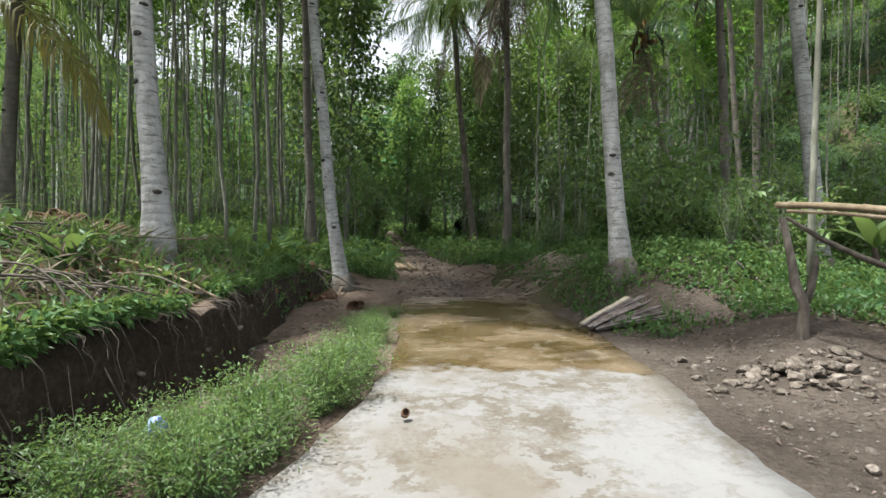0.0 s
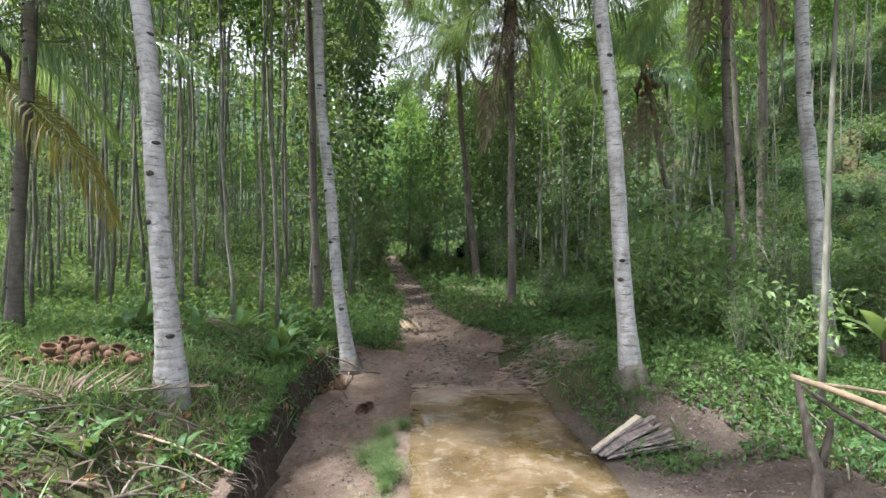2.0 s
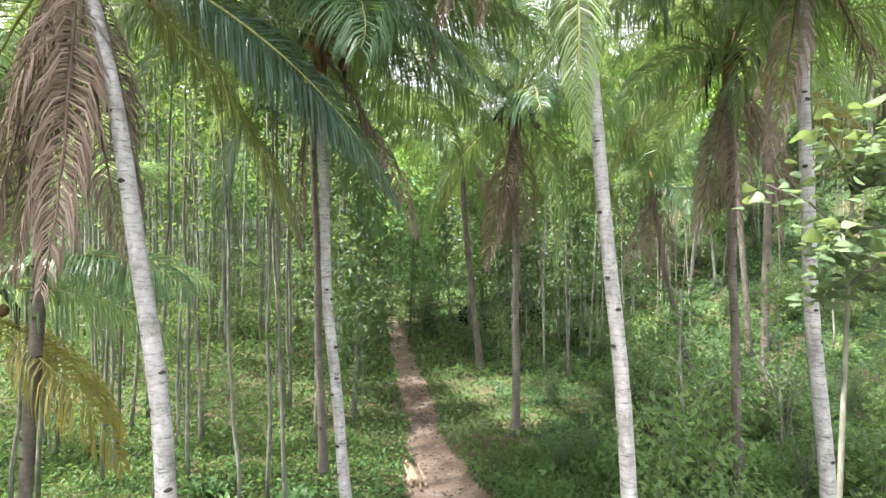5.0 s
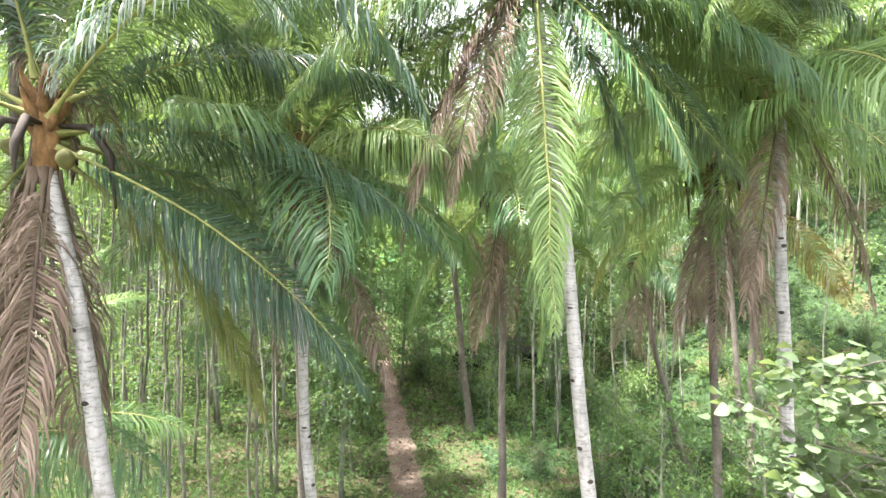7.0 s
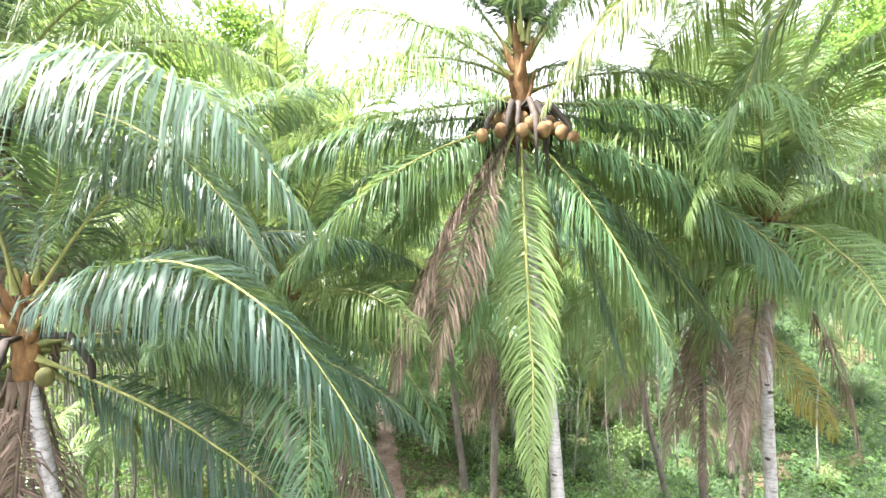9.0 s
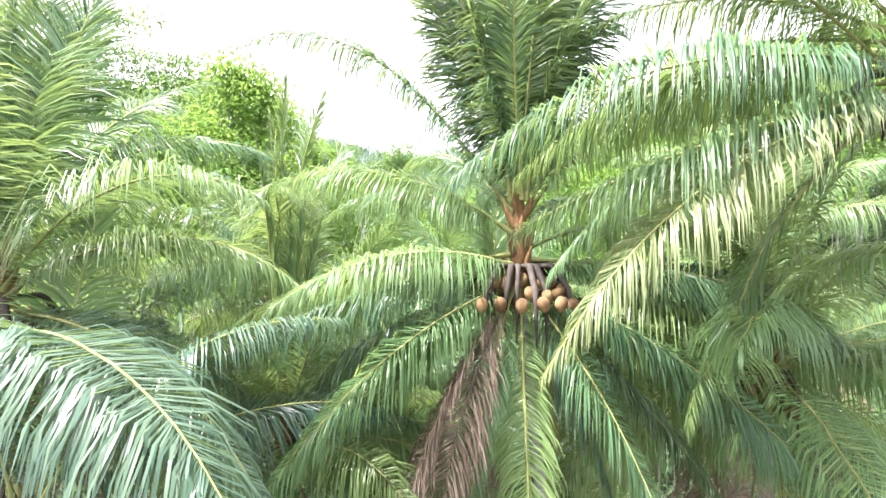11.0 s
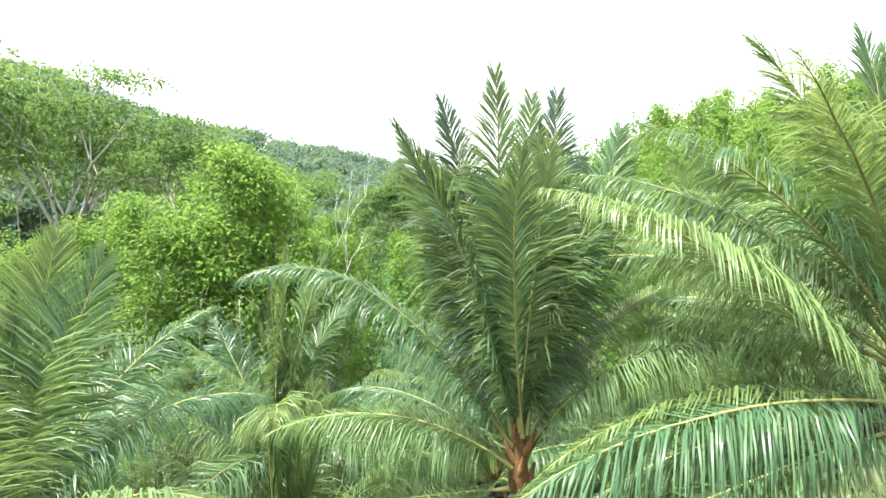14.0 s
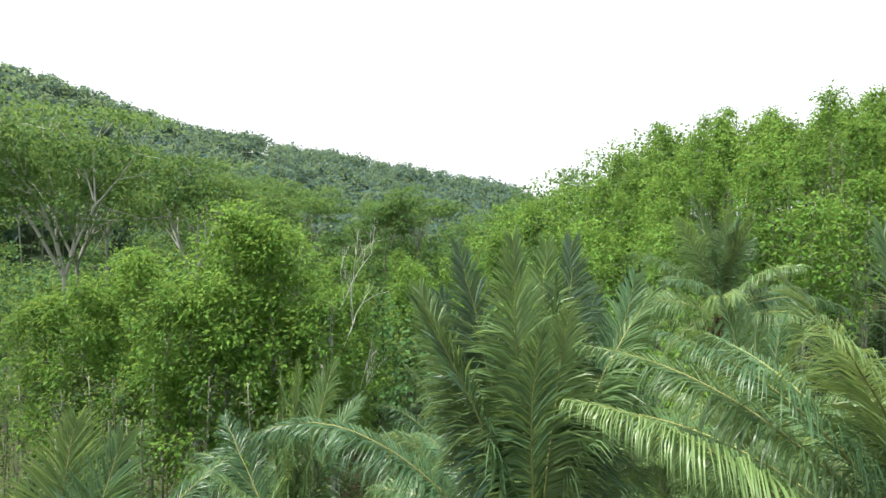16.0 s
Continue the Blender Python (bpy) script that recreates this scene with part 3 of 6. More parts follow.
def palm(base, top, radius, fronds, label, seed, nuts=6, dark=False, bend=0.25, crown=1.0, scars=True, boss=True, light=0.2, green_nuts=False, heart=1.0, group="coconut palms by the path"):
    """A coconut palm. fronds: (kind, bearing in degrees from +x to +y, size); light: share of leaves in the lit colour.
    """
    rng = np.random.default_rng(seed)
    base, top = np.array(base, float), np.array(top, float)
    thing = tagged(new("coconut_palm"), label, "palm tree", group)
    thing.location = base
    h = top - base
    s = np.linspace(0, 1, 40)
    path = np.stack([h[0] * (s + bend * np.sin(np.pi * s) * 0.35), h[1] * s, h[2] * s], 1)
    path[:, 0] += 0.02 * np.sin(s * 17 + seed)
    path[0, 2] = -0.35
    rad = radius * (1.0 - 0.32 * s) + radius * 0.75 * np.exp(-s * h[2] / 0.45) + radius * 0.018 * np.sin(s * h[2] * 9)
    rad[-4:] *= 0.9
    v, f = tube(path, rad, 14)
    part("trunk", mesh_np("palm_trunk", v, tri_fix(f), [PALM_BARK_DARK if dark else PALM_BARK], None, True), thing)
    if boss and not dark:
        v, f = tube(np.array([(0, 0, -0.3), (0, 0, 0.05), (0.01, 0, 0.18), (0.01, 0, 0.30)]), np.array((2.15, 2.0, 1.72, 1.38)) * radius, 14)
        v[:, :2] *= 1 + 0.10 * np.sin(np.arctan2(v[:, 1], v[:, 0]) * 9)[:, None]
        part("root_boss", mesh_np("root_boss", v, tri_fix(f), [PALM_BARK_DARK], None, True), thing, "dark mossy mass of roots at the trunk's foot")
    if scars:
        for _ in range(int(h[2] * 0.8)):
            q = rng.uniform(0.05, 0.8)
            c = np.array([np.interp(q, s, path[:, k]) for k in range(3)])
            a = rng.uniform(np.pi * 1.1, np.pi * 1.9)
            r = np.interp(q, s, rad)
            m = pose(*(c + np.array((np.cos(a), np.sin(a), 0)) * r * 0.93), 0, 0, math.degrees(a)) @ Matrix.Diagonal((0.035, 0.06, 0.035 * rng.uniform(0.7, 1.3), 1))
            part("scar", scar_mesh(), thing, m=m)
    # fibrous heart of the crown
    p = [(0, 0, -0.5), (0, 0, -0.1), (0.02, 0, 0.4 * heart), (0, 0, 0.75 * heart), (0, 0, 1.15 * heart)]
    v, f = tube(np.array(p) * crown + h, np.array((0.13, 0.165, 0.14, 0.085, 0.03)) * crown, 10)
    v += rng.normal(0, 0.012, v.shape)
    part("crown_fibre", mesh_np("crown_fibre", v, tri_fix(f), [FIBRE], None, True), thing, "dark brown fibrous leaf sheaths")
    sheaths, own = [], np.random.default_rng(seed + 500)
    for q in range(12):
        a, z = q * 2.4 + seed, (0.1 + 0.055 * q * heart) * crown
        d = np.array((math.cos(a), math.sin(a), 0.0))
        r = 0.14 * crown * (1 - 0.035 * q)
        base = h + d * r * 0.6 + (0, 0, z)
        sheaths.append(tube(np.stack([base, base + d * 0.12 + (0, 0, 0.16), base + d * 0.22 + (0, 0, 0.42)]) , np.array((0.075, 0.06, 0.02)) * own.uniform(0.8, 1.25), 6, cap=False))
    for v, f in sheaths:
        part("leaf_sheath", mesh_np("leaf_sheath", v + own.normal(0, 0.008, v.shape), tri_fix(f), [FIBRE], None, True), thing)
    for leaf in fronds:
        if len(leaf) > 3:
            # a leaf with its own sweep: rise over the crown's foot, bearing, length, slopes, leaflets, hang, colour, bow, sideways lean
            rise, bearing, length, e0, e1, leaflet, hang, colour, bow = leaf[:9]
            roll = leaf[9] if len(leaf) > 9 else float(rng.normal(0, 5))
            dead = colour is FROND_DEAD
            turn = radians(bearing)
            blade, rib = frond_meshes("frond_own", length, e0, e1, int(40 * length), leaflet, hang, int(rng.integers(9999)), colour, MIDRIB_DEAD if dead else MIDRIB, 0.2 if dead else 0.04, 0.0, float(rng.uniform(-0.5, 0.5)), bow)
            place = Matrix.Translation(h + np.array((math.cos(turn) * 0.13, math.sin(turn) * 0.13, rise))) @ Matrix.Rotation(turn, 4, "Z") @ Matrix.Rotation(radians(roll), 4, "X")
            fr = part("frond", blade, thing, "dry brown hanging palm leaf" if dead else "yellowing palm leaf" if colour in (FROND_YELLOW, FROND_GOLD, FROND_TAN) else "", place)
            part("midrib", rib, fr)
            continue
        kind, bearing, size = leaf
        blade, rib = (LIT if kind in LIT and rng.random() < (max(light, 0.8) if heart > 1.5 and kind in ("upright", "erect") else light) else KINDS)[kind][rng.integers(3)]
        lift = {"spear": 0.74, "upright": 0.68, "erect": 0.56, "arch": 0.46, "level": 0.4, "flat": 0.35, "reach": 0.3, "droop": 0.25, "hang": 0.05, "yellow": -0.05, "golden": -0.1, "dry": -0.15, "skirt": -0.3}[kind]
        a = radians(bearing)
        off = np.array((math.cos(a), math.sin(a), 0)) * 0.13 * crown
        place = Matrix.Translation(h + off + np.array((0, 0, lift * crown * (heart if lift > 0.3 else 1.0)))) @ Matrix.Rotation(a, 4, "Z") @ Matrix.Rotation(radians(float(rng.normal(0, 3 if kind in ("spear", "upright") else 12))), 4, "X") @ Matrix.Scale(size * crown, 4)
        fr = part("frond", blade, thing, "dry brown hanging palm leaf" if kind in ("dry", "skirt") else "yellowing palm leaf" if kind in ("yellow", "golden") else "", place)
        part("midrib", rib, fr)
    for q in range(max(5, nuts // 2)):
        a = q * 2.4 + seed + 0.6
        d = np.array((math.cos(a), math.sin(a), 0.0))
        p = [h + d * 0.12 * crown + (0, 0, 0.30), h + d * (0.35 + 0.1 * (q % 3)) * crown + (0, 0, 0.30), h + d * (0.55 + 0.14 * (q % 3)) * crown + (0, 0, -0.1), h + d * (0.5 + 0.2 * (q % 3)) * crown + (0, 0, -0.45 - 0.2 * (q % 4))]
        v, f = tube(np.array(p), (0.03, 0.06, 0.055, 0.012), 6)
        part("flower_stalk", mesh_np("flower_stalk", v, tri_fix(f), [SCAR], None, True), thing, "withered dark brown flower stalk")
    for q in range(nuts):
        a, r = q * 2.4 + seed, 0.30 + (0.21 if nuts > 12 else 0.1) * (q % 4)
        c = h + np.array((math.cos(a) * r, math.sin(a) * r, 0.10 - 0.14 * (q % 4) + rng.normal(0, 0.04))) * crown
        part("coconut", NUT_GREEN_MESH if green_nuts else NUT_MESH, thing, m=pose(*c, rng.uniform(-40, 40), rng.uniform(-40, 40), rng.uniform(0, 360)))
    return thing


def scar_mesh():
    global SCAR_MESH
    if SCAR_MESH is None:
        bm = bmesh.new()
        bmesh.ops.create_icosphere(bm, subdivisions=1, radius=1.0)
        SCAR_MESH = bpy.data.meshes.new("scar")
        bm.to_mesh(SCAR_MESH)
        bm.free()
        SCAR_MESH.materials.append(SCAR)
    return SCAR_MESH


def crown_of(seed, n=24, dry=3, size=1.0, wide=False):
    """A full, uneven crown: leaves by the golden angle, from spear to hanging."""
    rng = np.random.default_rng(seed)
    out, a = [("spear", rng.uniform(0, 360), 0.95 * size), ("spear", rng.uniform(0, 360), 0.85 * size)], rng.uniform(0, 360)
    kinds = ["upright"] * 3 + ["erect"] * 3 + ["arch"] * 4 + ["level"] * 4 + ["flat"] * 2 + ["droop"] * 4 + ["hang"] * 2
    if wide:
        kinds = ["upright"] + ["erect"] * 2 + ["arch"] * 5 + ["level"] * 5 + ["flat"] * 3 + ["reach"] * 3 + ["droop"] * 4 + ["hang"] * 2
    for i in range(n):
        out.append((kinds[min(int(i * len(kinds) / n), len(kinds) - 1)], a + rng.normal(0, 10), size * rng.uniform(0.85, 1.1)))
        a += 137.5
    for i in range(dry):
        out.append((("skirt", "dry", "yellow")[i % 3], a + rng.normal(0, 15), size * rng.uniform(0.8, 1.05)))
        a += 137.5
    return out


def gz(x, y):
    return float(ground_height(x, y))


PALE = "tall coconut palm with a pale ringed trunk"
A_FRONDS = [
    (0.4, -31, 7.0, 26, -74, 1.0, 0.8, FROND_DARK_SHADED, 1.7), (0.0, 0, 5.7, -24, -66, 1.1, 0.75, FROND_DARK_SHADED, 1.25), (0.2, 12, 6.0, 8, -52, 1.1, 0.8, FROND_DARK_SHADED, 1.25), (0.6, 22, 6.2, 34, -36, 1.1, 0.85, FROND_DARK_SHADED, 1.25),
    (0.8, -8, 5.4, 58, -5, 1.1, 0.7, FROND_DARK_SHADED, 1.25), (0.8, 60, 5.4, 66, 5, 1.1, 0.7, FROND_DARK_SHADED, 1.25), (0.9, 150, 5.0, 75, 30, 1.0, 0.5, FROND_DARK_SHADED, 1.25), (0.9, 250, 4.6, 80, 48, 1.0, 0.5, FROND_DARK_SHADED, 1.25),
    (1.0, 90, 4.8, 87, 78, 0.9, 0.35, FROND_PALE_LIT, 1.25), (0.5, 110, 5.2, 30, -40, 1.1, 0.8, FROND_DARK_SHADED, 1.25), (0.5, 190, 5.0, 30, -40, 1.1, 0.8, FROND_DARK_SHADED, 1.25), (0.4, 232, 4.6, 16, -55, 1.1, 0.8, FROND_DARK_SHADED, 1.25),
    (0.0, 150, 5.0, -20, -68, 1.0, 0.8, FROND_DARK_SHADED, 1.25), (0.1, 50, 5.4, -8, -60, 1.1, 0.8, FROND_DARK_SHADED, 1.25), (-0.1, 30, 4.8, -40, -78, 1.0, 0.7, FROND_YELLOW, 1.25),
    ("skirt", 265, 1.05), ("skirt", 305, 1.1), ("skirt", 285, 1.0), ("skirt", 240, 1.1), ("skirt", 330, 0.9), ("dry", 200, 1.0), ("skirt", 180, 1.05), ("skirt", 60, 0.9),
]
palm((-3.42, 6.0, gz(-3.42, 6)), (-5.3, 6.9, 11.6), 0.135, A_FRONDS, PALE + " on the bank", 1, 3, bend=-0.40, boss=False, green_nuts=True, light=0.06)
palm((-2.14, 10.6, gz(-2.14, 10.6)), (-2.9, 10.6, 11.5), 0.13, [("spear", 200, 1.1), ("spear", 20, 1.0), ("reach", 0, 1.05), ("reach", 18, 1.0), ("reach", 342, 1.0), ("reach", 186, 1.0), ("droop", 6, 1.0), ("droop", 330, 0.95), ("hang", 200, 0.9)] + crown_of(12, 22, 2, wide=True), PALE + " at the bank's end", 2, 6, bend=0.7, heart=1.6)
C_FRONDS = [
    # upright plume of young leaves, its lit and shaded ones set by leaf colour
    (1.65, 272, 6.4, 89, 82, 1.15, 0.45, FROND_PALE_LIT, 1.25, 4), (1.6, 88, 6.5, 88, 80, 1.15, 0.5, FROND_DARK_SHADED, 1.25, 9), (1.5, 96, 6.6, 87, 76, 1.15, 0.5, FROND_DARK_SHADED, 1.25, -11), (1.6, 84, 6.4, 88, 80, 1.1, 0.45, FROND_PALE_LIT, 1.25, 2),
    (1.5, 70, 6.2, 86, 70, 1.15, 0.55, FROND, 1.25, 17), (1.5, 62, 5.8, 80, 58, 1.15, 0.6, FROND_DARK_SHADED, 1.25, 8), (1.5, 120, 5.8, 80, 60, 1.15, 0.6, FROND_DARK_SHADED, 1.25, -10), (1.6, 262, 5.2, 88, 78, 1.1, 0.5, FROND_PALE_LIT, 1.25, -5),
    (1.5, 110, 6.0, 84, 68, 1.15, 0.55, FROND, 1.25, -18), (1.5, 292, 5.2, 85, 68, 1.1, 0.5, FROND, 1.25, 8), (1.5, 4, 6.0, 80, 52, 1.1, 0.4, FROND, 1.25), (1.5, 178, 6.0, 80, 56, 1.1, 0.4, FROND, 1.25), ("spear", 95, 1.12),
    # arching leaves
    (1.3, 180, 6.5, 54, -34, 1.05, 0.7, FROND, 2.4), (0.9, 186, 4.7, 36, -26, 1.2, 0.85, FROND_PALE_LIT, 1.25), (1.3, 20, 5.7, 58, 2, 1.0, 0.7, FROND, 1.25), (1.2, -15, 6.8, 56, -50, 1.25, 0.9, FROND, 1.25),
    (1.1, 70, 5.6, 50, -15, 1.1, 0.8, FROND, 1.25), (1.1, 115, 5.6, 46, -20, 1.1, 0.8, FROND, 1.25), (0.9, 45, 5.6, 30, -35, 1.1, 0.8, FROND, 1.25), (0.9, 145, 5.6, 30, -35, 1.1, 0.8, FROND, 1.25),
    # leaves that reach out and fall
    (0.3, 214, 4.6, 14, -36, 1.2, 0.85, FROND_PALE_LIT, 1.25), (0.15, 187, 6.1, -3, -38, 1.2, 0.9, FROND, 1.25), (0.0, 212, 5.6, -18, -62, 1.15, 0.85, FROND_PALE_LIT, 1.25),
    (0.5, 178, 5.4, -6, -38, 1.1, 0.9, FROND, 2.4), (0.0, 182, 4.8, -16, -52, 1.15, 0.85, FROND_DARK_SHADED, 1.25), (-0.05, 168, 4.6, -34, -70, 1.0, 0.8, FROND, 1.25), (0.6, 10, 4.8, 22, -32, 1.1, 0.8, FROND, 1.25),
    (0.4, -6, 6.6, -2, -52, 1.25, 0.9, FROND, 1.9), (0.1, -3, 6.2, -26, -42, 1.3, 0.9, FROND_PALE_LIT, 1.5), (0.0, -24, 5.9, -20, -54, 1.2, 0.85, FROND, 1.25), (-0.1, -12, 5.2, -42, -56, 1.05, 0.75, FROND_DARK_SHADED, 1.25), (0.3, 14, 6.4, -4, -50, 1.2, 0.9, FROND, 1.6),
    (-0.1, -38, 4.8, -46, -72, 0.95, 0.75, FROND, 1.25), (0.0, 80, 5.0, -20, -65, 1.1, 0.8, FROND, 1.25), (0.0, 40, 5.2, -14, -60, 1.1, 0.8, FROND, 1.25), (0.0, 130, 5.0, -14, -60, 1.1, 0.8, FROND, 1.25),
    (-0.05, 268, 6.6, -66, -89, 0.78, 0.5, FROND_PALE_LIT, 0.7), (-0.1, 197, 5.7, -50, -80, 0.95, 0.65, FROND_DEAD, 1.0), (-0.1, 207, 4.9, -56, -80, 0.9, 0.6, FROND_DEAD, 1.0), (-0.1, 60, 4.4, -68, -86, 0.7, 0.8, FROND_GOLD, 1.0), (-0.1, 330, 4.6, -60, -76, 0.9, 0.7, FROND_DARK_SHADED, 1.0),
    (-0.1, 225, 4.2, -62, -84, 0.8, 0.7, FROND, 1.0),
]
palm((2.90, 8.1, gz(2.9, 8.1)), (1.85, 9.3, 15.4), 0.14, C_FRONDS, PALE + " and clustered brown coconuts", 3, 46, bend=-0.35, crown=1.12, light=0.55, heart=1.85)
palm((7.57, 10.0, gz(7.57, 10.0)), (6.9, 10.0, 13.3), 0.15, crown_of(14, 26, 2, wide=True), PALE + " among shrubs", 4, 8, bend=0.9, light=1.0)
palm((2.17, 17.0, gz(2.17, 17)), (2.2, 17.2, 11.9), 0.14, crown_of(15, 26, 6, wide=True), "coconut palm with dark trunk and drooping dry leaves", 5, 5, dark=True, light=0.05, crown=1.2)
palm((1.5, 24.0, gz(1.5, 24)), (0.5, 24.0, 12.6), 0.17, crown_of(16, 22, 3, wide=True), "slim coconut palm with a dark weathered trunk", 6, 4, dark=True)
palm((10.0, 20.2, gz(10.0, 20.2)), (8.1, 20.2, 9.7), 0.13, [("spear", 90, 0.9), ("upright", 30, 0.9), ("upright", 170, 0.9), ("erect", 350, 0.95), ("erect", 190, 0.95), ("arch", 0, 1.0), ("arch", 182, 1.0), ("arch", 290, 1.0), ("arch", 240, 0.95), ("level", 340, 1.0), ("level", 205, 1.0), ("level", 90, 1.0), ("droop", 10, 0.95), ("droop", 170, 0.95), ("droop", 270, 0.9), ("skirt", 200, 1.0), ("skirt", 280, 1.0), ("skirt", 330, 1.0), ("dry", 250, 0.95), ("dry", 20, 0.9)], "small coconut palm with ripe nuts and dry leaves", 7, 8, dark=True, crown=0.85, light=0.0)
palm((7.35, 12.9, gz(7.35, 12.9)), (7.0, 12.8, 12.0), 0.12, crown_of(27, 20, 3, wide=True) + [("dry", 250, 1.0), ("dry", 290, 1.05), ("skirt", 265, 1.0), ("golden", 300, 0.9)], "coconut palm with dark trunk and rusty dry leaves", 14, 5, dark=True, light=0.9)
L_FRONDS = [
    (0.8, 92, 4.8, 87, 78, 1.2, 0.3, FROND_PALE_LIT, 1.25, 4), (0.8, 200, 4.6, 84, 60, 1.0, 0.5, FROND, 1.25), (0.8, 80, 4.6, 86, 72, 1.2, 0.35, FROND, 1.25, 12), (0.8, 300, 4.4, 82, 56, 1.0, 0.5, FROND_PALE_LIT, 1.25), ("spear", 80, 0.9),
    (-0.2, -35, 7.2, 8, -50, 1.4, 0.8, FROND_DARK_SHADED, 1.6), (0.7, 28, 4.6, 66, -24, 1.15, 0.7, FROND, 1.25), (0.4, -8, 4.6, 54, -34, 1.15, 0.7, FROND, 1.25), (0.3, 4, 4.8, 36, -52, 1.15, 0.8, FROND, 1.25), (0.7, 50, 4.8, 70, 20, 1.1, 0.6, FROND, 1.25),
    (0.6, 80, 4.8, 56, -15, 1.1, 0.8, FROND, 1.25), (0.4, 95, 5.0, 24, -40, 1.1, 0.8, FROND_PALE_LIT, 1.25), (0.6, 140, 5.0, 50, -20, 1.1, 0.8, FROND, 1.25), (0.4, 175, 5.0, 24, -40, 1.1, 0.8, FROND, 1.25), (0.4, 215, 4.8, 24, -40, 1.1, 0.8, FROND, 1.25),
    (0.1, -18, 5.2, 0, -66, 1.1, 0.85, FROND_DARK_SHADED, 1.25), (0.1, 25, 4.8, -10, -66, 1.1, 0.85, FROND_DARK_SHADED, 1.25), (0.0, 110, 4.8, -12, -65, 1.1, 0.8, FROND, 1.25), (0.0, 165, 4.8, -12, -65, 1.1, 0.8, FROND, 1.25), ("skirt", 110, 0.9), ("skirt", 300, 0.85),
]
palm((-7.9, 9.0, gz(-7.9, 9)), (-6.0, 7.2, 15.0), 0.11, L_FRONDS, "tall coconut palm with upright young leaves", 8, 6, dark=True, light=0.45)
M_FRONDS = [
    ("spear", 90, 0.8), ("upright", 40, 0.8), ("upright", 190, 0.8), ("erect", 20, 0.85), ("erect", 120, 0.85), ("arch", 60, 0.9), ("arch", 200, 0.9), ("reach", -6, 0.88), ("reach", 24, 0.8),
    ("reach", 150, 0.9), ("reach", 250, 0.8), ("droop", 80, 0.85), ("droop", 10, 0.7), ("golden", -6, 0.86), ("golden", 28, 0.8), ("skirt", 200, 0.7),
]
palm((-8.6, 8.6, gz(-8.6, 8.6)), (-8.3, 8.4, 6.35), 0.12, M_FRONDS, "short young coconut palm with yellowish arching leaves", 9, 4, light=0.8)
K_FRONDS = [
    (0.35, 188, 6.4, 6, -44, 1.3, 0.9, FROND, 1.25), (0.05, 186, 5.5, -12, -30, 1.2, 0.9, FROND, 1.25), (-0.1, 194, 6.2, -12, -62, 1.0, 0.85, FROND_TAN, 1.25), (0.1, 183, 5.7, 49, 6, 1.15, 0.85, FROND_PALE_LIT, 1.7),
    (1.0, 188, 4.5, 76, 42, 1.1, 0.6, FROND_PALE_LIT, 1.25), (1.0, 205, 4.4, 70, 30, 1.05, 0.6, FROND_PALE_LIT, 1.25), (1.0, 170, 4.7, 62, 16, 1.05, 0.6, FROND, 1.25), (0.9, 150, 5.4, 54, 0, 1.1, 0.75, FROND, 1.25),
    (0.8, 138, 5.6, 38, -24, 1.1, 0.85, FROND_PALE_LIT, 1.25), (0.7, 118, 5.4, 26, -34, 1.1, 0.85, FROND, 1.25), (0.3, 172, 5.4, 8, -48, 1.1, 0.85, FROND, 1.25), (0.1, 160, 5.4, -8, -58, 1.1, 0.85, FROND, 1.25),
    (1.0, 90, 4.6, 86, 72, 1.1, 0.5, FROND, 1.25), (1.0, 20, 5.2, 76, 40, 1.0, 0.5, FROND, 1.25), (0.9, 110, 5.4, 56, -5, 1.1, 0.75, FROND, 1.25), (0.5, 120, 5.4, 22, -40, 1.1, 0.8, FROND_PALE_LIT, 1.25),
    ("spear", 90, 1.0), ("arch", 30, 1.0), ("level", 330, 1.0), ("level", 70, 1.0), ("flat", 10, 1.0), ("droop", 120, 1.0), ("droop", 340, 1.0), ("hang", 150, 1.0), ("hang", 40, 1.0), ("dry", 90, 1.0),
]
palm((8.0, 6.2, gz(8.0, 6.2)), (6.6, 6.5, 18.0), 0.14, K_FRONDS, "tall coconut palm with long arching leaves", 10, 6, light=0.6)
palm((14.4, 24.0, gz(14.4, 24.0)), (13.4, 24.0, 19.6), 0.14, crown_of(21, 24, 2), "coconut palm on the foot of the hillside", 11, 5, dark=True)
palm((10.9, 17.5, gz(10.9, 17.5)), (11.0, 17.3, 15.6), 0.14, crown_of(22, 24, 2), "coconut palm with light green leaves", 12, 5, dark=True)
palm((-3.5, 13.4, gz(-3.5, 13.4)), (-3.8, 13.2, 14.4), 0.11, crown_of(23, 22, 2), "coconut palm among the plantation trees", 13, 5, dark=True)


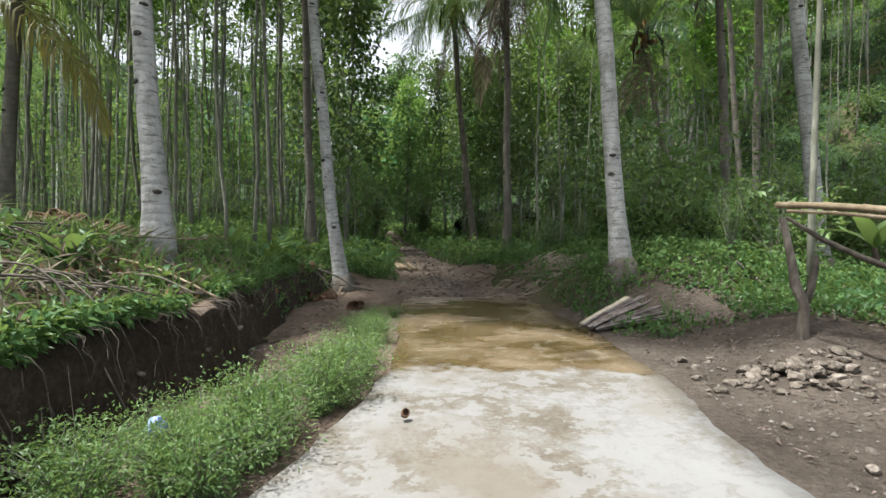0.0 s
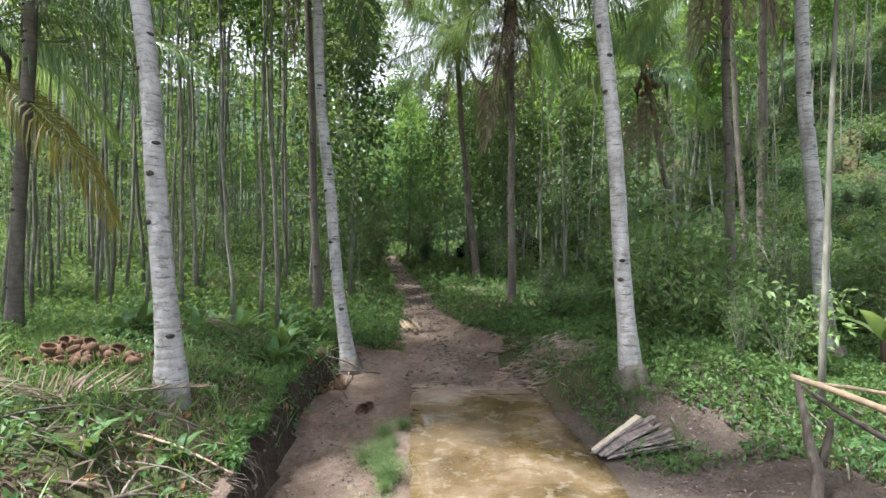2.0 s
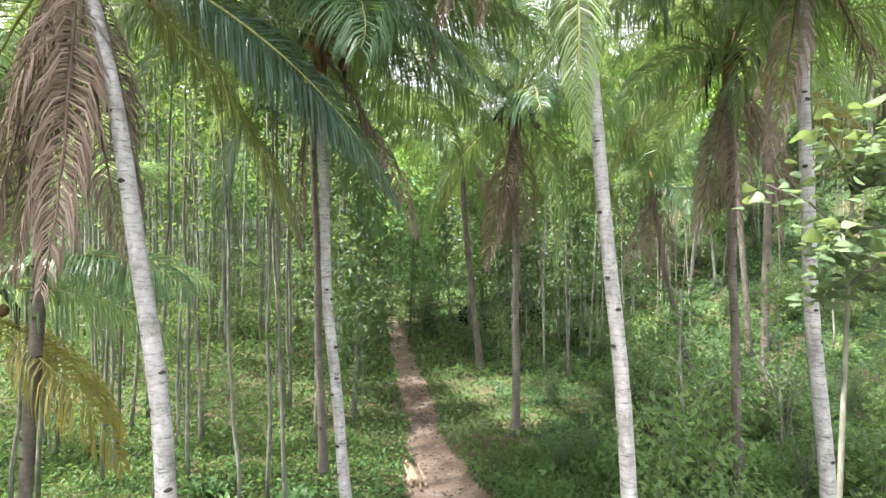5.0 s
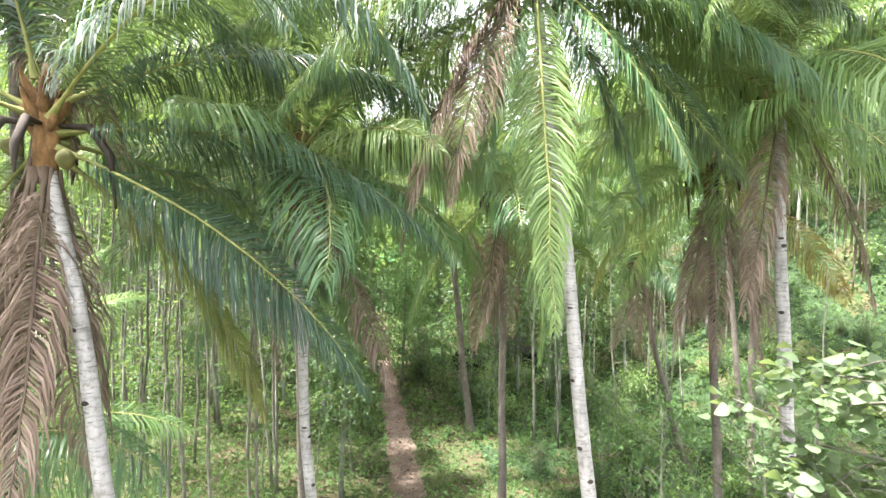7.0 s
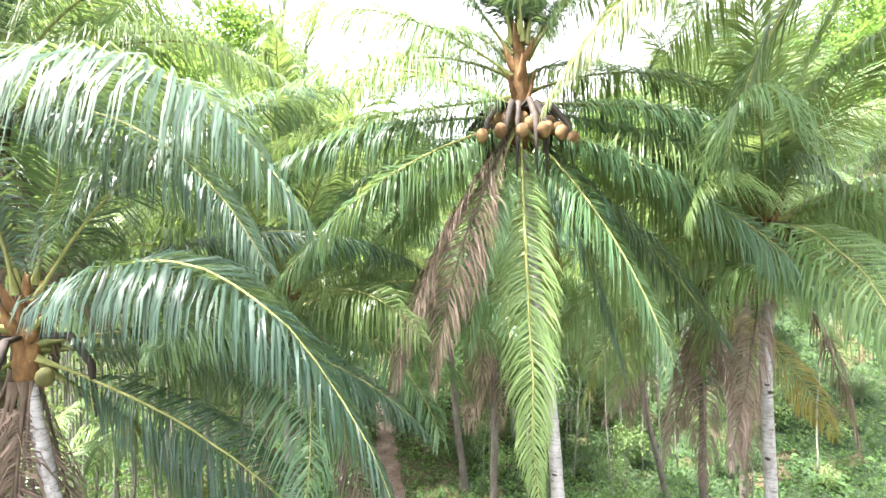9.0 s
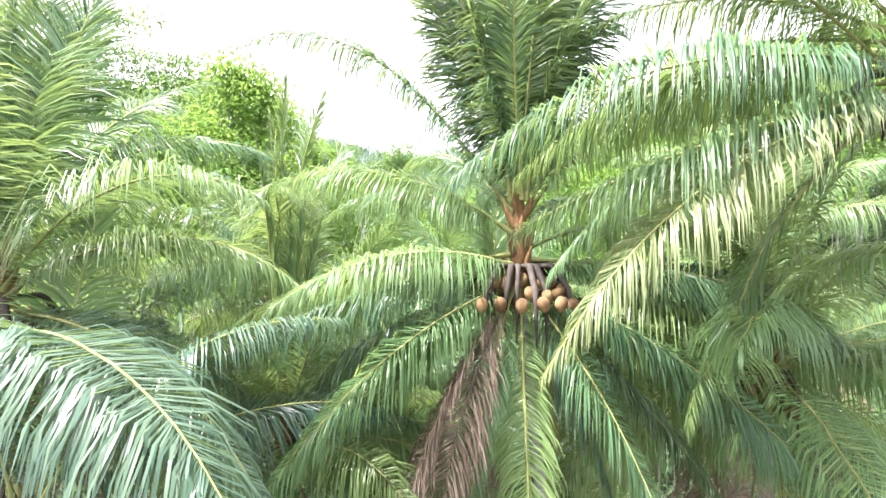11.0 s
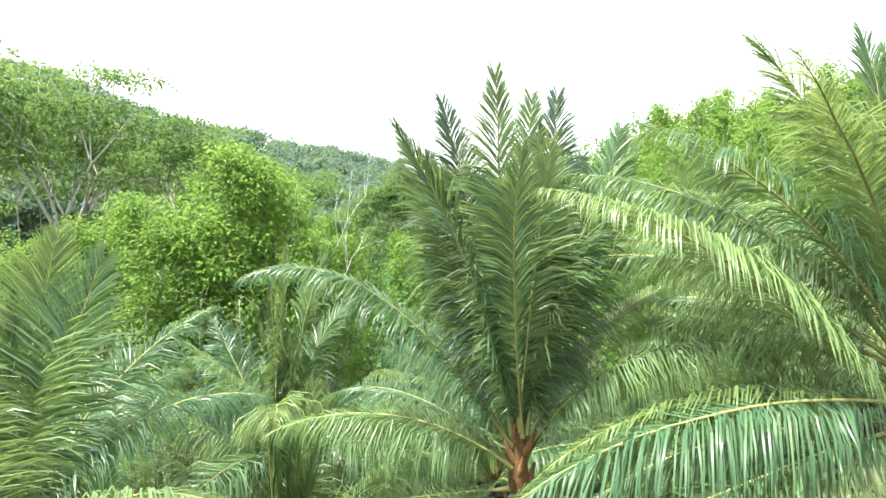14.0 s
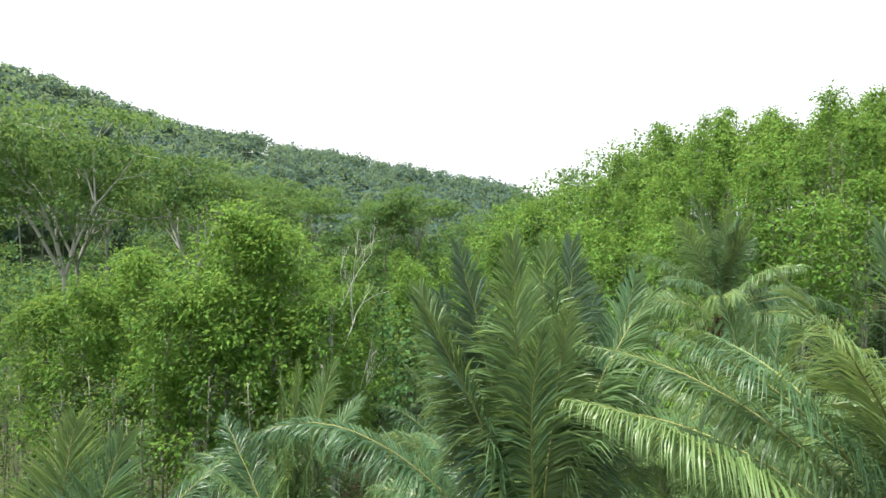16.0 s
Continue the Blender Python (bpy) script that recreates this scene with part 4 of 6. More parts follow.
# ---------------------------------------------------------------- trees
def tree_proto(name, height, seed, leaf, bark, clumps, per, spread, low, leaf_len, radius, limbs=10, flat=0.0, tuft=0.4, top_heavy=1.0):
    """Trunk-with-limbs and crown meshes; the crown is made of leaf clumps at the ends of the limbs."""
    rng = np.random.default_rng(seed)
    n = 14
    s = np.linspace(0, 1, n)
    wob = np.cumsum(rng.normal(0, 0.06, (n, 2)), 0) * (height / 20)
    path = np.stack([wob[:, 0], wob[:, 1], s * height], 1)
    path[0, 2] = -0.4
    pieces = [tube(path, radius * (1 - 0.85 * s) + 0.01, 7)]
    tips = []
    for i in range(clumps):
        q = low + (1 - low) * ((i + rng.random()) / clumps) ** top_heavy
        root = np.array([np.interp(q, s, path[:, k]) for k in range(3)])
        a = i * 2.4 + rng.normal(0, 0.4)
        shape = (1 - ((q - low) / (1 - low)) ** 2) * 0.75 + 0.25 if not flat else 0.35 + 0.65 * ((q - low) / (1 - low))
        r = spread * shape * rng.uniform(0.35, 1.05)
        tip = root + np.array((math.cos(a) * r, math.sin(a) * r, r * rng.uniform(0.15, 0.7) * (1 - 0.6 * flat)))
        tips.append(tip)
        if i % max(1, clumps // limbs) == 0:
            mid = (root + tip) / 2 + (0, 0, 0.08 * r)
            pieces.append(tube(np.stack([root, mid, tip]), np.array((0.25, 0.16, 0.05)) * radius + 0.004, 4, cap=False))
    v, f = join([(p[0], tri_fix(p[1])) for p in pieces])
    trunk = mesh_np(name + "_trunk", v, f, [bark], None, True)
    tips = np.array(tips)
    c = np.repeat(tips, per, 0)
    size = tuft
    off = np.clip(rng.normal(size=c.shape), -1.8, 1.8) * np.array((size, size, size * (0.8 - 0.65 * flat)))
    v, f = leaves(rng, c + off, leaf_len, leaf_len * 0.5, 0.35, off / size * 0.8)
    return trunk, mesh_np(name + "_crown", v, f, [leaf])


def plant(proto, name, x, y, scale, turn, label, category, group, z=None, stretch=1.0):
    thing = tagged(new(name), label, category, group)
    thing.matrix_basis = pose(x, y, gz(x, y) if z is None else z, 2.5 * math.sin(x * 7), 2.5 * math.sin(y * 9), turn) @ Matrix.Diagonal((scale, scale, scale * stretch, 1))
    part("trunk", proto[0], thing)
    part("crown", proto[1], thing)
    return thing


SLIM = [tree_proto("slim_tree%d" % i, 20.0, 40 + i, LEAF_PLANT, BARK, 20, 14, 1.4, 0.16, 0.24, 0.066, 20, tuft=0.27, top_heavy=0.42) for i in range(5)]
HILLT = [tree_proto("hill_tree%d" % i, 15.0, 60 + i, LEAF_HILL, BARK_GREY, 30, 50, 2.3, 0.46, 0.41, 0.10, 16, tuft=0.46) for i in range(4)]
BRIGHT = [tree_proto("bright_tree%d" % i, 20.0, 50 + i, LEAF_HILL, BARK_GREY, 46, 105, 2.9, 0.50, 0.27, 0.085, 22, tuft=0.40, top_heavy=0.8) for i in range(2)]
DARKT = [tree_proto("dark_tree%d" % i, 11.0, 80 + i, LEAF_FAR, BARK, 42, 26, 2.4, 0.14, 0.32, 0.10, 24, tuft=0.42) for i in range(2)]


def branching(rng, root, way, length, radius, levels, pieces, tips, spread=0.6, rise=0.25):
    """Limbs that fork again and again; gathers tubes and end points."""
    way = way / np.linalg.norm(way)
    bow = rng.normal(0, 0.10, 3)
    mid = root + way * length * 0.5 + bow * length * 0.5
    end = root + way * length + bow * length * 0.4
    pieces.append(tube(np.stack([root, mid, end]), (radius, radius * 0.8, radius * 0.6), 5 if levels < 2 else 7, cap=False))
    if levels == 0:
        tips.append(end)
        return
    if levels == 1:
        tips.append(end)
    for _ in range(3 if levels > 1 else 4):
        d = way + rng.normal(0, spread, 3)
        d[2] += rise
        branching(rng, end if rng.random() < 0.7 else mid, d, length * rng.uniform(0.5, 0.75), radius * 0.55, levels - 1, pieces, tips, spread, rise)


def spreading_proto(name, seed, height, leaf, bark, leaf_len, per, pad):
    """Clear pale trunk, forked limbs and a crown of flat leafy layers."""
    rng = np.random.default_rng(seed)
    trunk_top = np.array((0.3, 0.0, height * 0.62))
    pieces, tips = [tube(np.array([(0, 0, -0.4), (0.1, 0.1, height * 0.25), trunk_top]), (height * 0.0095, height * 0.0072, height * 0.0055), 9, cap=False)], []
    for k in range(5):
        a = k * 1.257 + rng.normal(0, 0.2)
        branching(rng, trunk_top, np.array((math.cos(a) * 0.52, math.sin(a) * 0.52, 1.0)), height * 0.22, height * 0.0050, 2, pieces, tips, 0.50, -0.02)
    v, f = join([(p[0], tri_fix(p[1])) for p in pieces])
    tips = np.array(tips)
    c = np.repeat(tips, per, 0)
    o = np.clip(rng.normal(size=c.shape), -1.7, 1.7)
    c[:, 2] -= 0.10 * pad * (o[:, 0] ** 2 + o[:, 1] ** 2)
    lv, lf = leaves(rng, c + o * np.array((pad, pad, pad * 0.15)), leaf_len, leaf_len * 0.55, 0.05, o * (1, 1, 0.2))
    return mesh_np(name + "_trunk", v, f, [bark], None, True), mesh_np(name + "_crown", lv, lf, [leaf])


FLATT = [spreading_proto("spreading_tree%d" % i, 90 + i, 24.0, LEAF_FAR, BARK_PALE, 0.30, 170 - 50 * i, 1.05) for i in range(2)]
FLATT.append(spreading_proto("spreading_tree_far", 93, 24.0, LEAF_FAR, BARK_GREY, 0.56, 48, 1.05))


def bare_proto(seed):
    rng = np.random.default_rng(seed)
    pieces, tips = [tube(np.array([(0, 0, -0.3), (0.1, 0, 6.0), (0.0, 0.1, 12.0)]), (0.10, 0.075, 0.055), 7, cap=False)], []
    for k in range(6):
        a = k * 2.4
        branching(rng, np.array((0.05, 0.05, 7.5 + k * 0.85)), np.array((math.cos(a) * 0.6, math.sin(a) * 0.6, 1.0)), 1.7, 0.02, 3, pieces, tips, 0.35, 0.25)
    v, f = join([(p[0], tri_fix(p[1])) for p in pieces])
    return mesh_np("bare_tree", v, f, [BARK_PALE], None, True)


def scatter_trees():
    rng = np.random.default_rng(5)
    # plantation on the left
    for _ in range(150):
        y = 10.5 + 33.5 * rng.random() ** 1.1
        x = -rng.uniform(3.4 + 0.16 * (y - 10), 8 + y * 0.75)
        plant(SLIM[rng.integers(5)], "plantation_tree", x, y, rng.uniform(0.9, 1.08) * (1 - 0.2 * float(smooth(11, 17, -x))) * (0.66 + 0.24 * float(smooth(13, 20, y))), rng.uniform(0, 360),
              "slender plantation tree with a thin grey trunk and sparse leaves", "tree", "plantation trees")
    # taller bright trees that stand out of the plantation
    for x, y, sc in ((-11.5, 25, 1.14), (-7.9, 25.5, 1.11), (-10.0, 29, 1.08), (-15.0, 27, 1.02), (-18.5, 29, 0.98), (-13.5, 33, 1.03), (-7.0, 33, 0.98), (-5.6, 24, 0.94), (-13.2, 22.5, 0.95), (-9.6, 22, 0.97), (-16.8, 24.5, 0.95), (-20.5, 27, 0.9), (-6.2, 29.5, 0.92)):
        plant(BRIGHT[int(y) % 2], "plantation_tree", x, y, sc, 50 * x, "tall plantation tree with bright green leaf tufts", "tree", "plantation trees")
    # hillside on the right
    for _ in range(112):
        y = rng.uniform(30, 80)
        x = valley(y) + rng.uniform(6.5, 20 + y * 0.78)
        plant(HILLT[rng.integers(4)], "hillside_tree", x, y, rng.uniform(0.75, 1.1), rng.uniform(0, 360),
              "light green hillside tree with a thin straight trunk", "tree", "hillside trees")
    # slender trees on the foot of the slope
    for _ in range(84):
        y = rng.uniform(22, 42)
        x = valley(y) + 5.0 + rng.random() * (8 + y * 0.85)
        plant(SLIM[rng.integers(5)], "slope_tree", x, y, rng.uniform(0.5, 0.78), rng.uniform(0, 360), "slender grey-stemmed tree on the foot of the slope", "tree", "slope trees")
    # two broadleaf trees beside the path; the rest, further back, added to dim the background
    broad = tree_proto("broadleaf_tree", 10.8, 86, LEAF_DARK, BARK_GREY, 40, 56, 1.15, 0.24, 0.27, 0.085, 26, tuft=0.34)
    for x, y, sc in ((-3.55, 18.0, 1.0), (-5.4, 20.0, 1.05), (1.2, 29.0, 1.0), (3.0, 27.5, 0.95), (4.6, 30.0, 1.1), (6.4, 27.0, 1.0), (8.2, 30.5, 1.1), (0.2, 34.0, 1.1), (2.4, 35.0, 1.15), (10.4, 28.0, 1.0), (5.6, 35.5, 1.1)):
        plant(broad, "broadleaf_tree", x, y, sc, 30 * y, "dark broadleaf tree with drooping leaf clusters", "tree", "dark broadleaf trees")
    # darker trees closing the valley
    for _ in range(24):
        y = rng.uniform(26, 70)
        x = valley(y) + rng.uniform(-5, 5)
        plant(DARKT[rng.integers(2)], "valley_tree", x, y, rng.uniform(0.45, 0.8), rng.uniform(0, 360), "dark green broadleaf tree in the valley", "tree", "valley trees")
    for k, (x, y, sc) in enumerate(((-27.6, 36, 1.06), (-19.5, 40, 1.0), (-33, 46, 1.05), (-26, 84, 0.9), (-10, 92, 0.85), (-44, 66, 1.1), (-38, 88, 0.95))):
        plant(FLATT[k if k < 2 else 2], "spreading_tree", x, y, sc, 70 + 95 * k, "tall spreading tree with pale limbs and layered flat crown", "tree", "spreading trees", stretch=1.12)
    for k in range(14):
        y = rng.uniform(84, 135)
        x = -y * rng.uniform(0.02, 0.85)
        plant(FLATT[2], "spreading_tree", x, y, rng.uniform(0.7, 1.0), rng.uniform(0, 360), "tall spreading tree with pale limbs and layered flat crown", "tree", "spreading trees", stretch=1.1)
    for k, (x, y, sc) in enumerate(((-5.6, 25.5, 1.5), (-22.5, 36, 1.45))):
        ob = new("bare_tree", bare_proto(7 + k))
        ob.matrix_basis = pose(x, y, gz(x, y), 0, 0, 40 * k) @ Matrix.Scale(sc, 4)
        tagged(ob, "leafless pale tree with fine upright twigs", "tree", "bare trees")


scatter_trees()


def far_woods(name, label, rng, x, y, height, per, leaf_len, leaf):
    """Woods that nobody could count: trunks and leafy clumps joined in one mesh."""
    z = ground_height(x, y)
    pieces, n = [], len(x)
    h = height * rng.uniform(0.7, 1.25, n)
    rad = h * 0.30
    c = np.stack([x, y, z + h * 0.68], 1)
    k = 6
    lobes = np.repeat(c, k, 0) + np.clip(rng.normal(size=(n * k, 3)), -1.5, (1.4, 1.4, 0.9)) * np.repeat(np.stack([rad * 0.5, rad * 0.5, h * 0.17], 1), k, 0)
    cc = np.repeat(lobes, per, 0)
    off = np.clip(rng.normal(size=cc.shape), -1.25, 1.25) * np.repeat(rad, k * per)[:, None] * np.array((0.25, 0.25, 0.20))
    pieces.append(leaves(rng, cc + off, leaf_len, leaf_len * 0.7, 0.2, off / np.repeat(rad, k * per)[:, None] * 2))
    a = np.stack([x - 0.12, y, z - 0.3], 1)
    b = np.stack([x + 0.12, y, z - 0.3], 1)
    v = np.stack([a, b, np.stack([x, y + 0.12, z - 0.3], 1), np.stack([x, y, z + h * 0.8], 1)], 1).reshape(-1, 3)
    q = np.arange(n)[:, None] * 4
    tr = (v, np.vstack([q + [0, 1, 3], q + [1, 2, 3], q + [2, 0, 3]]))
    lv, lf = pieces[0]
    v, f = join([(lv, lf), tr])
    fm = np.concatenate([np.zeros(len(lf), int), np.ones(len(tr[1]), int)])
    tagged(new(name, mesh_np(name, v, f, [leaf, BARK], fm)), label, "forest", kind="stuff")


def build_woods():
    rng = np.random.default_rng(8)
    # middle distance
    y = rng.uniform(45, 150, 900)
    x = rng.uniform(-1.05, 0.95, 900) * y
    keep = ~((x - valley(y) > 5) & (y < 70)) & ~((x < -6) & (y < 48))
    far_woods("valley_woods", "mixed green woods filling the valley floor", rng, x[keep], y[keep], 13, 22, 0.72, LEAF_FAR)
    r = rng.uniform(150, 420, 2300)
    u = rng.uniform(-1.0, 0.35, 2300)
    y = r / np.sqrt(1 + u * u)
    far_woods("ridge_woods", "green woods along the far ridge, blue haze tinted into the leaves", rng, u * y, y, 11, 9, 1.75, LEAF_RIDGE_HAZED)
    y = rng.uniform(52, 110, 330)
    x = valley(y) + rng.uniform(15, 120, 330)
    far_woods("hillside_woods", "light green woods over the hillside", rng, x, y, 13, 44, 0.50, LEAF_HILL)


build_woods()


# ---------------------------------------------------------------- undergrowth
def off_road(x, y):
    a, c = road_span(y)
    return (path_band(x, y) < 0.55) & ~((x > a - 0.1) & (x < c + 0.1) & (y < 12.5))


def cover(name, label, category, seed, n, y0, y1, power, leaf_len, leaf_wide, lift, leaf, droop, spread, gaps):
    rng = np.random.default_rng(seed)
    y = y0 + (y1 - y0) * rng.random(n) ** power
    x = rng.uniform(-1, 1, n) * (4 + y * 0.97)
    ok = off_road(x, y) & ((name not in ("ground_weeds", "tall_grass")) | (rng.random(n) < 1 - 0.75 * np.exp(-(((x + 2.7) / 0.9) ** 2 + ((y - 4.0) / 2.4) ** 2) ** 2) - 0.24 * (1 - smooth(3.2, 4.0, y)) * (x < -1.95))) & (lattice(x, y, 1.3, 20 + seed) + 0.5 * lattice(x, y, 0.4, seed) > gaps)
    x, y = x[ok], y[ok]
    h = rng.random(len(x)) ** 1.5 * lift * np.clip(0.7 + 0.6 * lattice(x, y, 1.7, 21), 0.1, 2)
    p = np.stack([x, y, ground_height(x, y) + h], 1)
    v, f = leaves(rng, p, leaf_len, leaf_wide, droop, spread=spread)
    tagged(new(name, mesh_np(name, v, f, [leaf])), label, category, kind="stuff")


cover("ground_weeds", "low leafy green weeds covering the forest floor", "weeds", 1, 125000, 1.3, 16, 1.2, 0.095, 0.055, 0.34, LEAF_LUSH, -0.15, 1.0, -0.8)
cover("tall_grass", "thin green grass blades on the forest floor", "grass", 2, 36000, 1.3, 16, 1.2, 0.34, 0.016, 0.03, LEAF_WEED, -1.1, 0.45, -0.4)
cover("creeping_plants", "leafy creepers under the plantation trees", "weeds", 3, 84000, 12, 48, 1.15, 0.19, 0.10, 0.6, LEAF_WEED, -0.1, 1.0, -1.2)
cover("hillside_scrub", "loose scrub on the hillside floor", "scrub", 4, 42000, 22, 75, 1.0, 0.32, 0.18, 0.8, LEAF_PLANT, 0.0, 1.0, -0.6)
cover("leaf_litter", "dry brown fallen leaves on the soil", "leaf litter", 5, 17000, 1.5, 45, 1.3, 0.13, 0.06, 0.03, LEAF_DRY, 0.0, 1.0, 0.05)


def verge_weeds():
    rng = np.random.default_rng(17)
    n = 15000
    x, y = rng.uniform(-13, 13, n), rng.uniform(-13, 1.4, n)
    ok = (x < -2.6) | (x > 5.8)
    x, y = x[ok], y[ok]
    v, f = leaves(rng, np.stack([x, y, ground_height(x, y) + 0.3 * rng.random(len(x)) ** 1.5], 1), 0.17, 0.085, -0.2)
    tagged(new("verge_weeds", mesh_np("verge_weeds", v, f, [LEAF_WEED])), "leafy green weeds on both sides of the road", "weeds", kind="stuff")


verge_weeds()


def fresh_plants():
    rng = np.random.default_rng(16)
    n = 34000
    x, y = 2.45 + 7.5 * rng.random(n) ** 1.2, 6.6 + 8.4 * rng.random(n) ** 1.1
    ok = (off_road(x, y) & (y > 9.0 - 0.62 * np.clip(x, 0, 9) + 0.4) & (lattice(x, y, 0.8, 41) + 0.5 * lattice(x, y, 0.3, 42) > -0.45))
    x, y = x[ok], y[ok]
    h = 0.42 * rng.random(len(x)) ** 1.6 * np.clip(0.8 + 0.7 * lattice(x, y, 0.9, 43), 0.1, 2)
    v, f = leaves(rng, np.stack([x, y, ground_height(x, y) + h], 1), 0.088, 0.045, -0.25)
    tagged(new("fresh_plants", mesh_np("fresh_plants", v, f, [LEAF_WEED])), "fresh bright green plants on the low mound", "weeds", kind="stuff")


fresh_plants()


def bank_fringe():
    rng = np.random.default_rng(6)
    n = 9000
    y = 1.6 + 8.4 * rng.random(n)
    back = np.abs(rng.normal(0, 0.15, n))
    keep = lattice(y, y * 0, 0.45, 9) + 0.4 * lattice(y, y * 0, 0.15, 10) > -0.15
    y, back = y[keep], back[keep]
    x = bank_lip(y) - 0.16 - back
    p = np.stack([x, y, ground_height(x, y) + 0.01 + 0.14 * rng.random(len(y)) ** 2], 1)
    v, f = leaves(rng, p, 0.09, 0.036, 0.35, np.array((0.5, -0.1, 0.0)), spread=0.8)
    tagged(new("bank_fringe", mesh_np("bank_fringe", v, f, [LEAF_LUSH])), "dark green weeds hanging over the cut bank", "weeds", kind="stuff")
    # dead litter and rootlets
    n = 1100
    y = 1.8 + 5.5 * rng.random(n)
    x = bank_lip(y) - 0.35 - 1.2 * rng.random(n) ** 1.4
    p = np.stack([x, y, ground_height(x, y) + 0.02 + 0.10 * rng.random(n)], 1)
    v, f = leaves(rng, p, 0.20, 0.022, 0.0, np.array((0.2, -0.2, 0.0)), spread=0.8)
    tagged(new("bank_litter", mesh_np("bank_litter", v, f, [FROND_DEAD])), "grey-brown dead leaf strips on the bank's top", "leaf litter", kind="stuff")


bank_fringe()


# ---------------------------------------------------------------- shrubs and plants
def shrub_proto(name, seed, height, width, stems, per, leaf_len, leaf_wide, leaf, up=0.0):
    """Stems that fork from the ground, with leaves along their upper part."""
    rng = np.random.default_rng(seed)
    pieces, pts, outs = [], [], []
    for i in range(stems):
        a = i * 2.4 + rng.normal(0, 0.3)
        r, h = width * 0.5 * rng.uniform(0.25, 1.0), height * rng.uniform(0.55, 1.0)
        tip = np.array((math.cos(a) * r, math.sin(a) * r, h))
        mid = tip * (0.38, 0.38, 0.6) + rng.normal(0, 0.05 * width, 3)
        path = np.stack([(0, 0, -0.15), mid * (0.4, 0.4, 0.5), mid, tip])
        pieces.append(tube(path, np.array((0.022, 0.018, 0.012, 0.004)) * height / 2.0, 4, cap=False))
        q = rng.uniform(0.25, 1.02, per)
        p = np.stack([np.interp(q, [0, 0.33, 0.66, 1], path[:, k]) for k in range(3)], 1)
        o = rng.normal(size=(per, 3)) * np.array((1, 1, 0.5))
        p = p + np.clip(o, -1.6, 1.6) * width * 0.10
        pts.append(p)
        outs.append(o * 0.8 + np.array((0, 0, up)))
    v, f = join([(a, tri_fix(b)) for a, b in pieces])
    stem = mesh_np(name + "_stems", v, f, [BARK], None, True)
    v, f = leaves(rng, np.vstack(pts), leaf_len, leaf_wide, 0.15, np.vstack(outs))
    return stem, mesh_np(name + "_leaves", v, f, [leaf])


def bush(proto, name, x, y, scale, turn, label, category, group, stretch=1.0):
    thing = tagged(new(name), label, category, group)
    thing.matrix_basis = pose(x, y, gz(x, y), 0, 0, turn) @ Matrix.Diagonal((scale, scale, scale * stretch, 1))
    frame_part = part("branching_stem", proto[0], thing)
    if category == "weeds":
        frame_part["kind"] = "stuff"
    part("foliage", proto[1], thing)
    return thing


BIGSHRUB = [shrub_proto("big_shrub%d" % i, 100 + i, 2.9, 2.4, 13, 44, 0.28, 0.13, LEAF_FRESH) for i in range(2)]
DARKSHRUB = [shrub_proto("dark_shrub%d" % i, 110 + i, 2.7, 2.2, 14, 52, 0.17, 0.075, LEAF_DARK) for i in range(2)]
FINESHRUB = [shrub_proto("fine_shrub%d" % i, 120 + i, 3.2, 2.4, 14, 70, 0.10, 0.06, LEAF_WEED) for i in range(2)]
CLUMP = [shrub_proto("clump%d" % i, 130 + i, 0.44, 0.85, 42, 62, 0.036, 0.012, LEAF_FRESH, 0.6) for i in range(3)]
SAPLING = [tree_proto("sapling%d" % i, 5.0, 140 + i, LEAF_PLANT, BARK, 34, 15, 1.1, 0.12, 0.17, 0.03, 14) for i in range(3)]

rng = np.random.default_rng(31)
for x, y, sc in ((5.0, 10.9, 1.0), (5.9, 10.6, 0.7), (4.2, 12.6, 0.75), (9.6, 11.5, 0.9), (6.9, 13.5, 0.95), (11.5, 12.5, 1.0), (4.5, 9.4, 0.55), (5.4, 9.1, 0.6), (6.2, 8.7, 0.6), (4.0, 10.3, 0.6), (7.2, 11.2, 0.45), (9.0, 10.4, 0.5)):
    bush(BIGSHRUB[rng.integers(2)], "broadleaf_shrub", x, y, sc, rng.uniform(0, 360), "bushy shrub with long yellow-green leaves", "shrub", "shrubs beside the path")
for x, y, sc in ((3.1, 14.4, 0.5), (4.1, 15.0, 0.45), (1.6, 27, 1.0), (5.5, 17.5, 0.6), (4.0, 20, 0.6), (-4.4, 24, 1.2), (-5.4, 27, 1.3), (-3.9, 29.5, 1.4), (7.6, 18.0, 1.1), (-1.2, 31, 1.3)):
    bush(DARKSHRUB[rng.integers(2)], "dark_shrub", x, y, sc, rng.uniform(0, 360), "dense dark green shrub on the forest floor", "shrub", "dark shrubs")
for x, y, sc in ((6.3, 9.4, 0.42), (8.6, 12.4, 0.7), (9.6, 9.4, 0.5), (10.8, 11.0, 0.7), (7.6, 15.4, 1.0), (5.9, 15.2, 0.9), (12.8, 14.2, 1.1), (11.0, 16.5, 1.1), (5.6, 8.4, 0.45), (4.6, 8.0, 0.4)):
    bush(FINESHRUB[rng.integers(2)], "small_leaved_shrub", x, y, sc, rng.uniform(0, 360), "tall loose shrub with many small leaves", "shrub", "small-leaved shrubs")
for i in range(60):
    y = rng.uniform(12, 34)
    x = -rng.uniform(3.0, 6 + y * 0.7) if i % 3 else valley(y) + rng.uniform(4, 16)
    plant(SAPLING[rng.integers(3)], "sapling", x, y, rng.uniform(0.5, 1.1), rng.uniform(0, 360), "thin leafy sapling between the taller trees", "sapling", "saplings")
